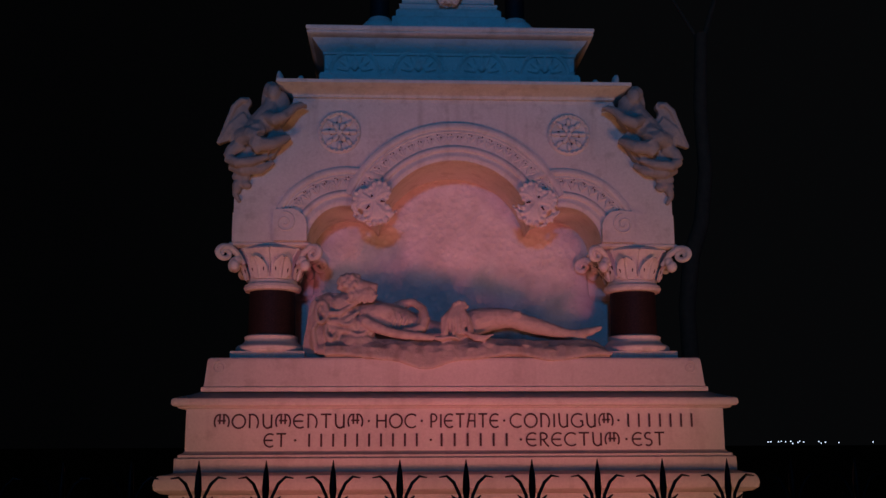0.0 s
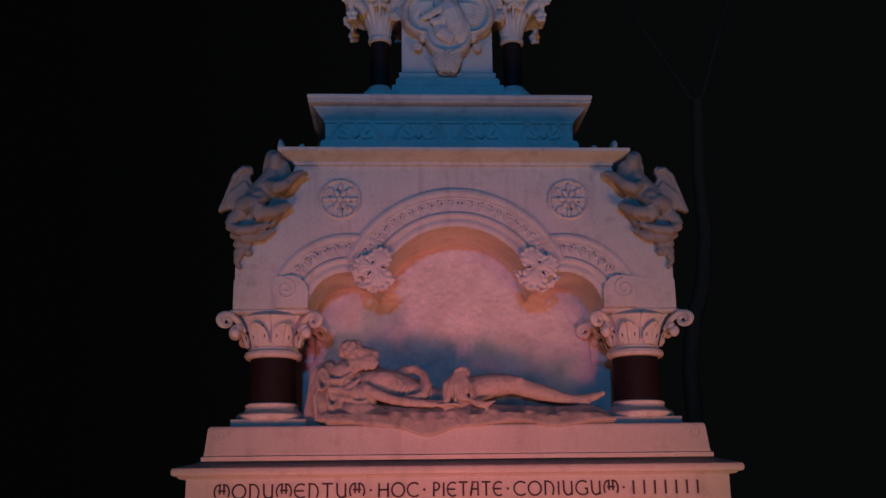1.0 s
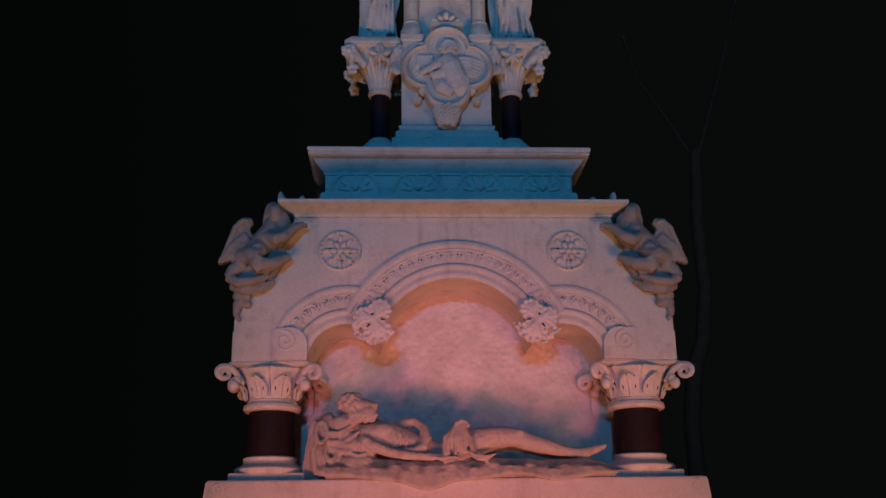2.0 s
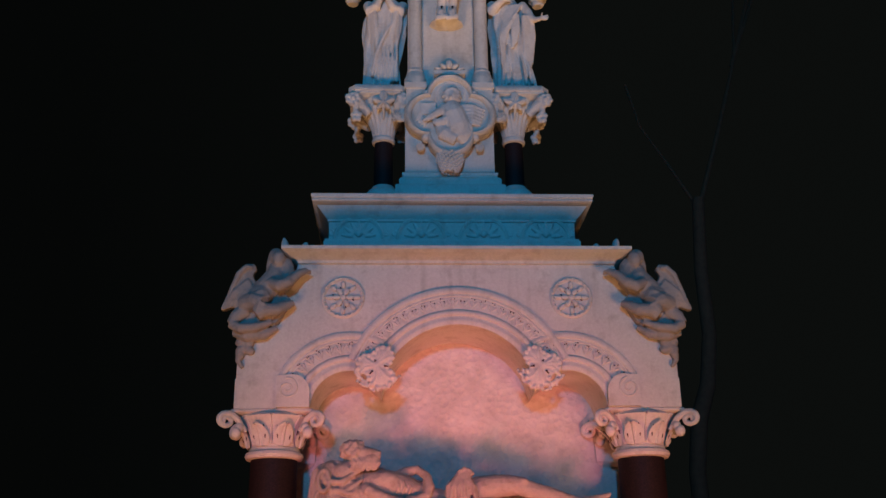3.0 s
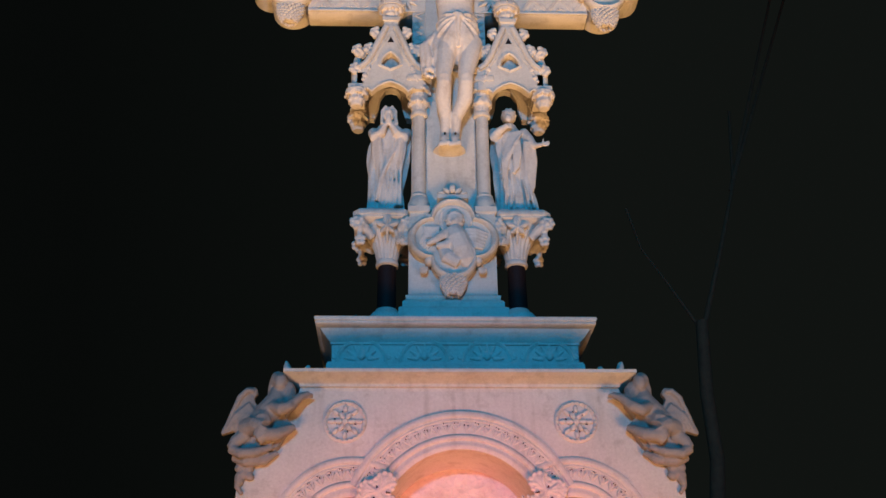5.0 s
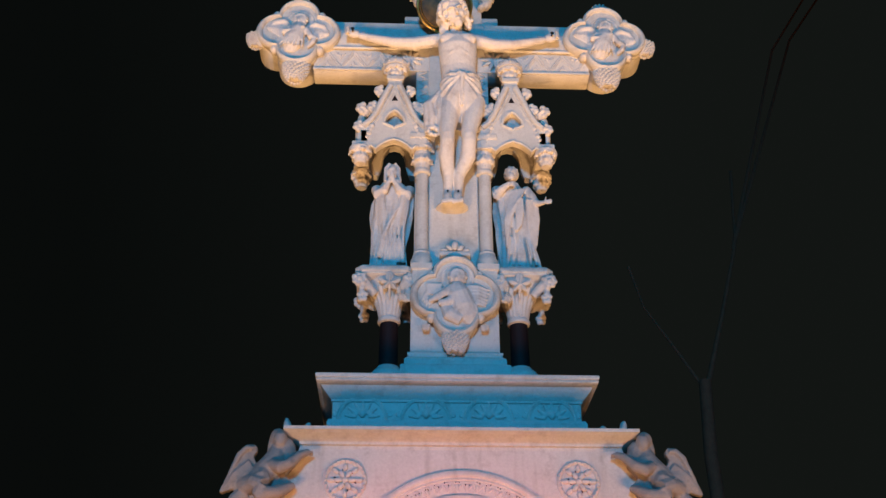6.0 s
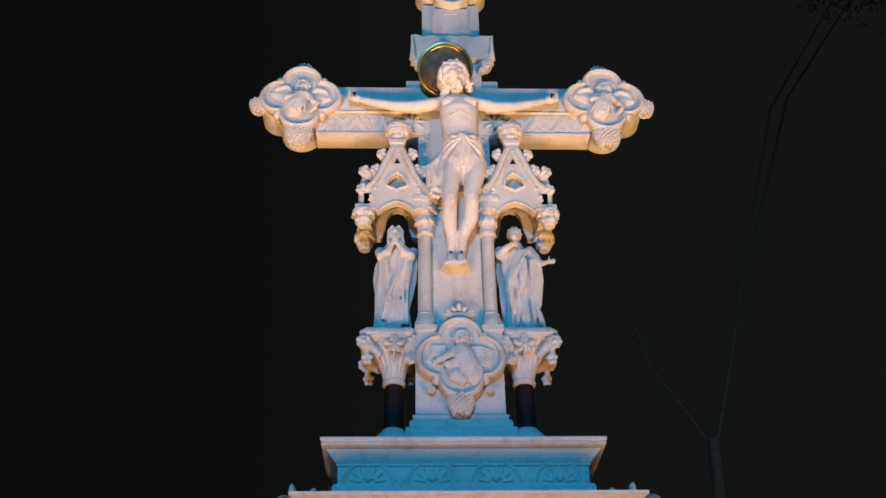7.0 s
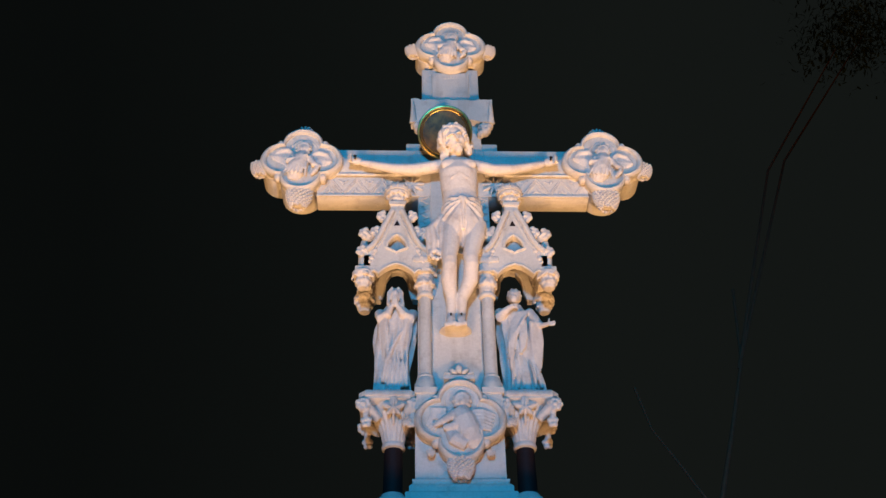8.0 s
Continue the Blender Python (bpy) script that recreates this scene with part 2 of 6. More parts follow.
# ---- base with inscription ----
base = thing("monument_base", "stepped pale limestone base with a dark lettered inscription", "monument base")
part("footing", stack(B(), 1.47, -0.04, 1.55, [(0.30, 0.0), (0.30, 0.22), (0.24, 0.25), (0.0, 0.27), (0.0, 1.30), (0.02, 1.33), (0.03, 1.40), (0.0, 1.42)]), BASE, base)
part("torus_ledge", stack(B(), 1.47, -0.08, 1.55, [(0.0, 1.40), (0.06, 1.412), (0.085, 1.43), (0.09, 1.455), (0.085, 1.48), (0.07, 1.50), (0.0, 1.515)]), BASE, base)
part("lower_plinth", stack(B(), 1.44, 0.0, 1.5, [(0.045, 1.50), (0.045, 1.583), (0.04, 1.588), (0.03, 1.590), (0.03, 1.602), (0.022, 1.607), (0.012, 1.610), (0.0, 1.622)]), BASE, base)
part("inscription_block", stack(B(), 1.44, 0.0, 1.5, [(0.0, 1.61), (0.0, 1.86)]), BASE, base, "smooth limestone block with dark lettering")
part("ledge", stack(B(), 1.44, 0.03, 1.5, [(0.03, 1.842), (0.04, 1.846), (0.045, 1.853), (0.066, 1.858), (0.073, 1.868), (0.073, 1.886), (0.066, 1.897), (0.03, 1.908), (-0.02, 1.922), (-0.055, 1.937), (-0.06, 1.944)]), BASE, base)
part("step_block", stack(B(), 1.345, 0.06, 1.45, [(0.03, 1.935), (0.03, 1.958), (0.018, 1.962), (0.018, 1.970), (0.016, 1.975), (0.004, 2.10), (0.0, 2.112), (-0.008, 2.119)]), BASE, base)
for s in (-1, 1):
    part("scroll", spiral(B(), s * 1.285, 0.050, 2.065, 0.036, 1.6, 0.004, -s), BASE, base, "shallow carved spiral")

LETTER_X, PER = -1.29, 0.003028
WORDS = [("MONUMENTUM", 380, 638, 0), ("HOC", 662, 732, 0), ("PIETATE", 757, 878, 0), ("CONIUGUM", 899, 1082, 0),
         ("ET", 467, 505, 1), ("ERECTUM", 927, 1092, 1), ("EST", 1116, 1173, 1)]
LINES = [(1.741, 1.812), (1.643, 1.711)]


def bow(cx, cz, rx, rz, a0, a1, n=12):
    return [(cx + rx * math.cos(radians(a0 + (a1 - a0) * i / n)), cz + rz * math.sin(radians(a0 + (a1 - a0) * i / n))) for i in range(n + 1)]


# rounded uncial capitals: width, then strokes in a box one unit high
GLYPHS = {
    "M": (1.0, [bow(0.33, 0.46, 0.33, 0.54, 70, 222), bow(0.67, 0.46, 0.33, 0.54, 110, -42), [(0.36, 0.96), (0.36, 0.30)], [(0.64, 0.96), (0.64, 0.30)], [(0.22, 0.55), (0.78, 0.55)]]),
    "O": (0.9, [bow(0.45, 0.5, 0.45, 0.5, 0, 360, 24)]),
    "N": (0.72, [[(0.08, 0.0), (0.08, 1.0)], [(0.0, 1.0), (0.25, 1.0)] + bow(0.25, 0.42, 0.42, 0.58, 90, -20) + [(0.58, 0.0)]]),
    "U": (0.72, [[(0.0, 1.0), (0.10, 1.0)], [(0.06, 1.0)] + bow(0.38, 0.40, 0.30, 0.40, 180, 320), [(0.64, 1.0), (0.64, 0.0)]]),
    "E": (0.72, [bow(0.45, 0.5, 0.45, 0.5, 62, 298), [(0.0, 0.5), (0.66, 0.5)], [(0.64, 0.88), (0.66, 1.0)], [(0.64, 0.12), (0.66, 0.0)]]),
    "T": (0.74, [[(0.0, 1.0), (0.74, 1.0)], [(0.37, 1.0), (0.37, 0.0)]]),
    "H": (0.76, [[(0.06, 1.0), (0.06, 0.0)], [(0.70, 1.0), (0.70, 0.0)], [(0.06, 0.52), (0.70, 0.52)]]),
    "C": (0.80, [bow(0.48, 0.5, 0.48, 0.5, 48, 312, 18)]),
    "P": (0.58, [[(0.08, 1.0), (0.08, 0.0)], [(0.08, 1.0)] + bow(0.22, 0.72, 0.32, 0.28, 90, -90) + [(0.08, 0.44)]]),
    "I": (0.16, [[(0.08, 1.0), (0.08, 0.0)]]),
    "A": (0.70, [[(0.0, 0.0), (0.10, 0.55), (0.20, 1.0)], [(0.10, 1.0), (0.62, 1.0), (0.62, 0.0)], [(0.10, 0.5), (0.62, 0.5)]]),
    "R": (0.66, [[(0.08, 1.0), (0.08, 0.0)], [(0.08, 1.0)] + bow(0.22, 0.74, 0.32, 0.26, 90, -90) + [(0.08, 0.48)], [(0.26, 0.48), (0.46, 0.16), (0.66, -0.06)]]),
    "S": (0.56, [bow(0.28, 0.75, 0.26, 0.25, 45, 260) + bow(0.28, 0.25, 0.27, 0.25, 80, -135)]),
    "G": (0.84, [bow(0.48, 0.5, 0.48, 0.5, 52, 325, 18), [(0.80, 0.46), (0.80, 0.14)], [(0.62, 0.46), (0.84, 0.46)]]),
}


def letters(text, x0, x1, z0, z1):
    """A word of flat lead strokes set against the front of the block, one part a letter."""
    gap = 0.22
    whole = sum(GLYPHS[c][0] for c in text) + gap * (len(text) - 1)
    per = (x1 - x0) / whole
    x = x0
    for c in text:
        wide, strokes = GLYPHS[c]
        bm = B()
        for line in strokes:
            tube(bm, [(x + u * per, -0.004, z0 + w * (z1 - z0)) for u, w in line], 0.0049, 6)
        for v in bm.verts:
            v.co.y = -0.003 + (v.co.y + 0.004) * 0.5
        part("inscription_letter", bm, LEAD_AND_SHADE, base, "dark rounded capital letter")
        x += (wide + gap) * per


for text, p0, p1, line in WORDS:
    letters(text, LETTER_X + (p0 - 380) * PER, LETTER_X + (p1 - 380) * PER, *LINES[line])
for p0, p1, line, count in ((1104, 1237, 0, 7), (539, 748, 1, 10), (770, 908, 1, 6)):
    w = (p1 - p0) * PER / count
    for k in range(count):
        x = LETTER_X + (p0 - 380) * PER + w * k
        part("inscription_bar", box(B(), x + w * 0.22, x + w * 0.38, -0.007, -0.004, LINES[line][0], LINES[line][1]), LEAD_AND_SHADE, base, "plain dark upright bar", False)
for p, line in ((649, 0), (742, 0), (888, 0), (1092, 0), (521, 1), (758, 1), (917, 1), (1105, 1)):
    z = sum(LINES[line]) / 2
    x = LETTER_X + (p - 380) * PER
    part("inscription_dot", prism(B(), [(x + 0.007 * math.cos(a), z + 0.007 * math.sin(a)) for a in (0, 1.05, 2.1, 3.14, 4.19, 5.24)], -0.007, -0.003), LEAD_AND_SHADE, base)

# ---- columns of the tomb niche ----


def column(rnd):
    col = thing("column", "short dark polished granite column with pale leafy capital", "column", "niche columns")
    part("plinth", box(B(), -0.205, 0.205, -0.17, 0.20, 2.117, 2.163, 0.006), LIME, col)
    part("foot_moulding", lathe(B(), 0, 0, [(0.19, 2.160), (0.198, 2.172), (0.198, 2.19), (0.186, 2.203), (0.168, 2.208), (0.152, 2.222), (0.148, 2.236), (0.150, 2.240), (0.152, 2.252), (0.14, 2.260)], 48), LIME, col)
    part("shaft", lathe(B(), 0, 0, [(0.133, 2.255), (0.131, 2.40), (0.130, 2.515)], 48), GRANITE, col, "polished dark red-black granite shaft")
    part("neck_ring", lathe(B(), 0, 0, [(0.13, 2.508), (0.155, 2.512), (0.165, 2.528), (0.160, 2.545), (0.142, 2.552), (0.14, 2.57), (0.13, 2.575)], 48), LIME, col)
    cap = part("capital", lathe(B(), 0, 0, [(0.132, 2.555), (0.140, 2.60), (0.155, 2.65), (0.185, 2.70), (0.215, 2.735), (0.20, 2.75)], 48), FOLIAGE, col, "carved acanthus capital")
    # tall fronds with a raised rib; dark strips paint slit shade between their lobes
    for ring, count, z, tall, r, size in ((0, 8, 2.572, 0.115, 0.138, 0.112), (1, 8, 2.585, 0.155, 0.139, 0.085)):
        for k in range(count):
            a = 2 * math.pi * (k + 0.5 * (1 - ring)) / count
            n = Vector((math.cos(a), math.sin(a), 0))
            side = Vector((-n.y, n.x, 0))
            loops = []
            for f, out, wide in ((0.0, 0.0, 0.55), (0.22, 0.004, 0.95), (0.45, 0.010, 1.0), (0.68, 0.022, 0.9), (0.88, 0.044, 0.65), (1.0, 0.062, 0.3), (0.93, 0.068, 0.15)):
                c = n * (r + out + 0.012 * (1 - ring) + f * 0.014) + Vector((0, 0, z + f * tall))
                w = size * 0.5 * wide
                loops.append([c - side * w, c - side * w * 0.55 + n * 0.008, c - side * w * 0.18 + n * 0.004, c + n * 0.013, c + side * w * 0.18 + n * 0.004, c + side * w * 0.55 + n * 0.008, c + side * w, c - n * 0.012])
            leaf = part("acanthus_leaf", rings(B(), loops), FOLIAGE, cap)
            shade_strips = B()
            for e in (-1, 1):
                for f, long, lean in ((0.30, 0.030, 0.30), (0.58, 0.024, 0.45), (0.80, 0.014, 0.2)):
                    f += rnd.uniform(-0.05, 0.05)
                    p = n * (r + 0.012 + 0.012 * (1 - ring) + f * 0.020 + max(0, f - 0.5) * 0.045) + side * e * size * 0.30 + Vector((0, 0, z + f * tall))
                    q = p + side * e * long * lean * 0.4 + n * long * 0.22 + Vector((0, 0, long))
                    tube(shade_strips, [p, (p + q) / 2 + n * 0.0015, q], [0.0016, 0.0046, 0.0014], 5)
            part("slit_shade", shade_strips, LEAD_AND_SHADE, leaf, "thin dark strips for the shade of each drilled slit")["kind"] = "stuff"
    for sx, sy in ((-1, -1), (1, -1), (-1, 1), (1, 1)):
        bm = B()
        pts, rad = [], []
        for i in range(30):
            k = i / 29
            a = radians(80) - k * 2 * math.pi * 1.35
            rr = 0.038 * (1 - 0.75 * k)
            out = 0.247 + rr * math.cos(a)
            pts.append((sx * out, sy * out * 0.80, 2.703 + rr * math.sin(a)))
            rad.append(0.018 - 0.007 * k)
        pts = [(sx * 0.15, sy * 0.12, 2.655), (sx * 0.19, sy * 0.155, 2.715), (sx * 0.23, sy * 0.185, 2.742)] + pts
        rad = [0.012, 0.018, 0.021] + rad
        part("volute", tube(bm, pts, rad, 8), FOLIAGE, cap)
        bm = ball(ball(B(), (sx * 0.196, sy * 0.16, 2.642), (0.030, 0.030, 0.034)), (sx * 0.182, sy * 0.148, 2.672), (0.026, 0.026, 0.030))
        part("curled_bud", bm, FOLIAGE, cap)
    part("abacus", stack(B(), 0.215, -0.165, 0.215, [(-0.02, 2.742), (0.0, 2.748), (0.012, 2.757), (0.012, 2.768), (0.0, 2.774)]), LIME, col)
    return col


first = column(random.Random(3))
first.location = (-1.04, 0.30, 0)
copy_thing(first, pose(1.04, 0.30, 0))

# ---- niche wall with trefoil arch ----
niche = thing("tomb_niche", "pale limestone niche wall with a carved trefoil arch", "monument")
MAIN_Z, SIDE_X, SIDE_Z = 2.80, 0.62, 2.77
inner = arc(SIDE_X, SIDE_Z, 0.215, 0, 147, 20) + arc(0, MAIN_Z, 0.453, 12, 168, 40) + [(-x, z) for x, z in reversed(arc(SIDE_X, SIDE_Z, 0.215, 0, 147, 20))]
outer = [(-1.25, 2.772), (-1.25, 3.14), (-1.20, 3.22), (-1.06, 3.34), (-0.96, 3.52), (-0.925, 3.63), (0.925, 3.63), (0.96, 3.52), (1.06, 3.34), (1.20, 3.22), (1.25, 3.14), (1.25, 2.772)]
part("front_wall", prism(B(), outer + inner, 0.13, 0.55), LIME, niche)
part("rear_wall", prism(B(), outer, 0.60, 1.40), LIME, niche)
part("back_panel", box(B(), -0.862, 0.862, 0.55, 0.598, 2.10, 3.40), PITTED, niche, "rough bush-hammered stone back panel")
for s in (-1, 1):
    part("rear_pilaster", stack(B(), 0.07, 0.56, 0.72, [(0.03, 2.11), (0.03, 2.17), (0.0, 2.19), (0.0, 2.50), (0.03, 2.53), (0.04, 2.70), (0.06, 2.772)], s * 0.93), LIME, niche)
PROFILE = [(0.676, 0.135), (0.676, 0.098), (0.664, 0.084), (0.650, 0.082), (0.640, 0.092), (0.636, 0.108), (0.624, 0.110), (0.618, 0.120), (0.545, 0.124), (0.538, 0.108), (0.528, 0.098), (0.516, 0.098), (0.508, 0.108), (0.505, 0.118), (0.492, 0.118), (0.484, 0.108), (0.470, 0.108), (0.455, 0.120), (0.4525, 0.135)]
PROFILE = [(r, 0.135 - (0.135 - y) * (0.45 if r > 0.63 else 0.6)) for r, y in PROFILE]
part("archivolt", swept_arc(B(), 0, MAIN_Z, [(r, y - 0.006) for r, y in PROFILE], 22, 158, 64), LIME, niche, "moulded round arch band")
for s in (-1, 1):
    prof = [(r - 0.238, y) for r, y in PROFILE]
    a0, a1 = (22, 118) if s > 0 else (62, 158)
    part("side_archivolt", swept_arc(B(), s * SIDE_X, SIDE_Z, prof, a0, a1, 40), LIME, niche)
    bm = B()
    block = [(s * 1.255, 2.775), (s * 0.838, 2.775), (s * 0.838, 2.84)] + [(s * (0.935 - 0.097 * math.cos(a)), 2.86 + 0.10 * math.sin(a)) for a in (0.2, 0.5, 0.8, 1.1, 1.4)] + [(s * 1.03, 2.958), (s * 1.255, 2.94)]
    part("springer", prism(bm, block, 0.127, 0.14), LIME, niche, "rounded springer stone with spiral")
    boss = [(s * 1.02, 2.776), (s * 0.836, 2.776), (s * 0.836, 2.86)] + [(s * (0.938 - 0.102 * math.cos(radians(a))), 2.86 + 0.102 * math.sin(radians(a))) for a in range(15, 106, 15)] + [(s * 1.02, 2.955)]
    part("springer_boss", prism(B(), boss, 0.100, 0.135), LIME, niche, "rounded springer stone with carved spiral")
    part("springer_spiral", spiral(B(), s * 0.960, 0.099, 2.880, 0.062, 1.7, 0.006, s, 100), LIME, niche)

bm = B()
for dx, dz, w in ((0, 0, 1), (-0.011, 0.004, 0.7), (0.011, 0.004, 0.7)):
    ball(bm, (dx, -0.004, dz), (0.009 * w, 0.008, 0.030 * w), (0, dx * 1600, 0), 1)
ball(bm, (0, -0.006, 0.026), (0.013, 0.009, 0.008), (0, 0, 0), 1)
TONGUE = finish("leaf_tongue", bm, FOLIAGE)
# dark dots set on the arch band paint the shade of drilling
shade_dots = B()
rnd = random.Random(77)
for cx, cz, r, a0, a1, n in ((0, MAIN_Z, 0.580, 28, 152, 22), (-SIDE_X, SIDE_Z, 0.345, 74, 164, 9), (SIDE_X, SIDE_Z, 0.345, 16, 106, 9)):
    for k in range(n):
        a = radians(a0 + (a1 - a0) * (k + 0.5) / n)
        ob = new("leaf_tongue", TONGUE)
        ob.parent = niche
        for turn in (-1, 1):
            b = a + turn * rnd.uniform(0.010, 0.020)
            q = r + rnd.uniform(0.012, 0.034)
            ball(shade_dots, (cx + q * math.cos(b), 0.1175, cz + q * math.sin(b)), (0.0036, 0.004, 0.0036 + 0.004 * rnd.random()), (0, 90 - math.degrees(a), 0), 1)
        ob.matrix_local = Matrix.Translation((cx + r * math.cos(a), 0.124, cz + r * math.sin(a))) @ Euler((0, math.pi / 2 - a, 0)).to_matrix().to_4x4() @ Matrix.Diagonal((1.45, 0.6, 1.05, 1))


part("drill_shade", shade_dots, LEAD_AND_SHADE, niche, "small dark dots for the shade of drilling in the carving")["kind"] = "stuff"


def rosette(cx, cz):
    ros = part("rosette", lathe(B(), 0, 0, [(0.124, 0.0), (0.124, 0.012), (0.116, 0.020), (0.106, 0.016), (0.100, 0.006), (0.0005, 0.006)], 40), FOLIAGE, niche, "round carved flower medallion")
    ros.matrix_local = Matrix.Translation((cx, 0.132, cz)) @ Euler((math.pi / 2, 0, 0)).to_matrix().to_4x4() @ Matrix.Diagonal((1, 1, 0.95, 1))
    for count, r, size, h in ((6, 0.038, 0.026, 0.016), (8, 0.078, 0.024, 0.012)):
        for k in range(count):
            a = 2 * math.pi * k / count
            part("petal", ball(B(), (r * math.cos(a), r * math.sin(a), h), (size, size * 0.6, 0.012), (0, 0, math.degrees(a)), 2), FOLIAGE, ros)
    for k in range(24):
        a = 2 * math.pi * k / 24
        part("bead", ball(B(), (0.111 * math.cos(a), 0.111 * math.sin(a), 0.018), 0.009, sub=1), FOLIAGE, ros)
    # dark beads laid on the flower paint shade between its petals
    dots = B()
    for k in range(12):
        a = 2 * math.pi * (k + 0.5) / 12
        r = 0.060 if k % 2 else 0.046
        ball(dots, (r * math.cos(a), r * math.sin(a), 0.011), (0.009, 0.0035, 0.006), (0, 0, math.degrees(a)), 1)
    part("drill_shade", dots, LEAD_AND_SHADE, ros, "dark beads for the shade of drilling between petals")["kind"] = "stuff"
    part("flower_heart", ball(B(), (0, 0, 0.016), (0.02, 0.02, 0.016)), FOLIAGE, ros)


for s in (-1, 1):
    rosette(s * 0.663, 3.416)
    rnd = random.Random(5 + s)
    bm = B()
    lx, lz = s * 0.462, 3.005
    # dark pegs in front of the leaf paint shade between its lobes
    shade_pegs = B()
    for deg, reach, w in ((58, 0.062, 0.056), (172, 0.058, 0.054), (-72, 0.064, 0.066)):
        a = radians(deg)
        hub = (lx - s * reach * math.cos(a), lz + reach * math.sin(a))
        ball(bm, (hub[0], 0.096, hub[1]), (w, 0.026, w))
        for e in (-0.5, 0, 0.5):
            tube(bm, [(lx, 0.072, lz), (lx - s * reach * 1.1 * math.cos(a + e * 0.7), 0.070, lz + reach * 1.1 * math.sin(a + e * 0.7)), (lx - s * reach * 1.8 * math.cos(a + e), 0.080, lz + reach * 1.8 * math.sin(a + e))], [0.003, 0.003, 0.002], 6)
        for k in range(9):
            b = a + radians(-130 + 32.5 * k)
            ball(bm, (hub[0] - s * w * math.cos(b), 0.088, hub[1] + w * math.sin(b)), (0.015, 0.016, 0.015))
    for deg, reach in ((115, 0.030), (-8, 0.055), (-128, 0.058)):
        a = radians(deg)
        tube(shade_pegs, [(lx - s * reach * 0.7 * math.cos(a), 0.0715, lz + reach * 0.7 * math.sin(a)), (lx - s * reach * 1.15 * math.cos(a), 0.073, lz + reach * 1.15 * math.sin(a))], [0.0065, 0.003], 8)
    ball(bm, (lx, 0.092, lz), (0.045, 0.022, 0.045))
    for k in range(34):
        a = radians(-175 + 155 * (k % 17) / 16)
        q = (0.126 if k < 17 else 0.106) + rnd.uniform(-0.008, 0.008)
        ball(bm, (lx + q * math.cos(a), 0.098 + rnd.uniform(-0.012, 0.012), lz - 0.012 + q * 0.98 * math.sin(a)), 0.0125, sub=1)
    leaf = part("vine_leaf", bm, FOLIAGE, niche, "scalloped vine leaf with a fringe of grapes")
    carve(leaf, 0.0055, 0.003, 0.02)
    part("drill_shade", shade_pegs, LEAD_AND_SHADE, leaf, "dark pegs for the shade of drilling between the lobes")["kind"] = "stuff"
    part("leaf_curl", spiral(B(), s * 0.405, 0.085, 3.055, 0.030, 1.3, 0.009, s, 200), FOLIAGE, niche)
part("cornice", stack(B(), 0.915, 0.13, 1.40, [(0.0, 3.60), (0.004, 3.618), (0.018, 3.624), (0.018, 3.632), (0.026, 3.642), (0.05, 3.655), (0.078, 3.668), (0.092, 3.674), (0.098, 3.680), (0.105, 3.682), (0.105, 3.702), (0.0, 3.712)]), LIME, niche)
for s in (-1, 1):
    bm = B()
    rnd = random.Random(9)
    for x, z, h in ((1.075, 3.935, 0.075), (1.045, 3.89, 0.045), (1.0, 3.885, 0.034), (0.955, 3.925, 0.050)):
        ball(bm, (s * x, 0.70, z), (0.026, 0.034, h), (0, s * (12 if x > 1.0 else -20), 0))
    box(bm, s * 0.99 - 0.10, s * 0.99 + 0.10, 0.64, 0.80, 3.70, 3.88)
    carve(part("acroterion", bm, FOLIAGE, niche, "small leafy corner ornament"), 0.012, 0.015, 0.04)

# ---- statues ----


def statue(name, bm, label, voxel, strength=0.006, size=0.03, material=MARBLE):
    ob = new(name, finish(name, bm, material))
    carve(ob, voxel, strength, size)
    return tagged(ob, label, "statue")


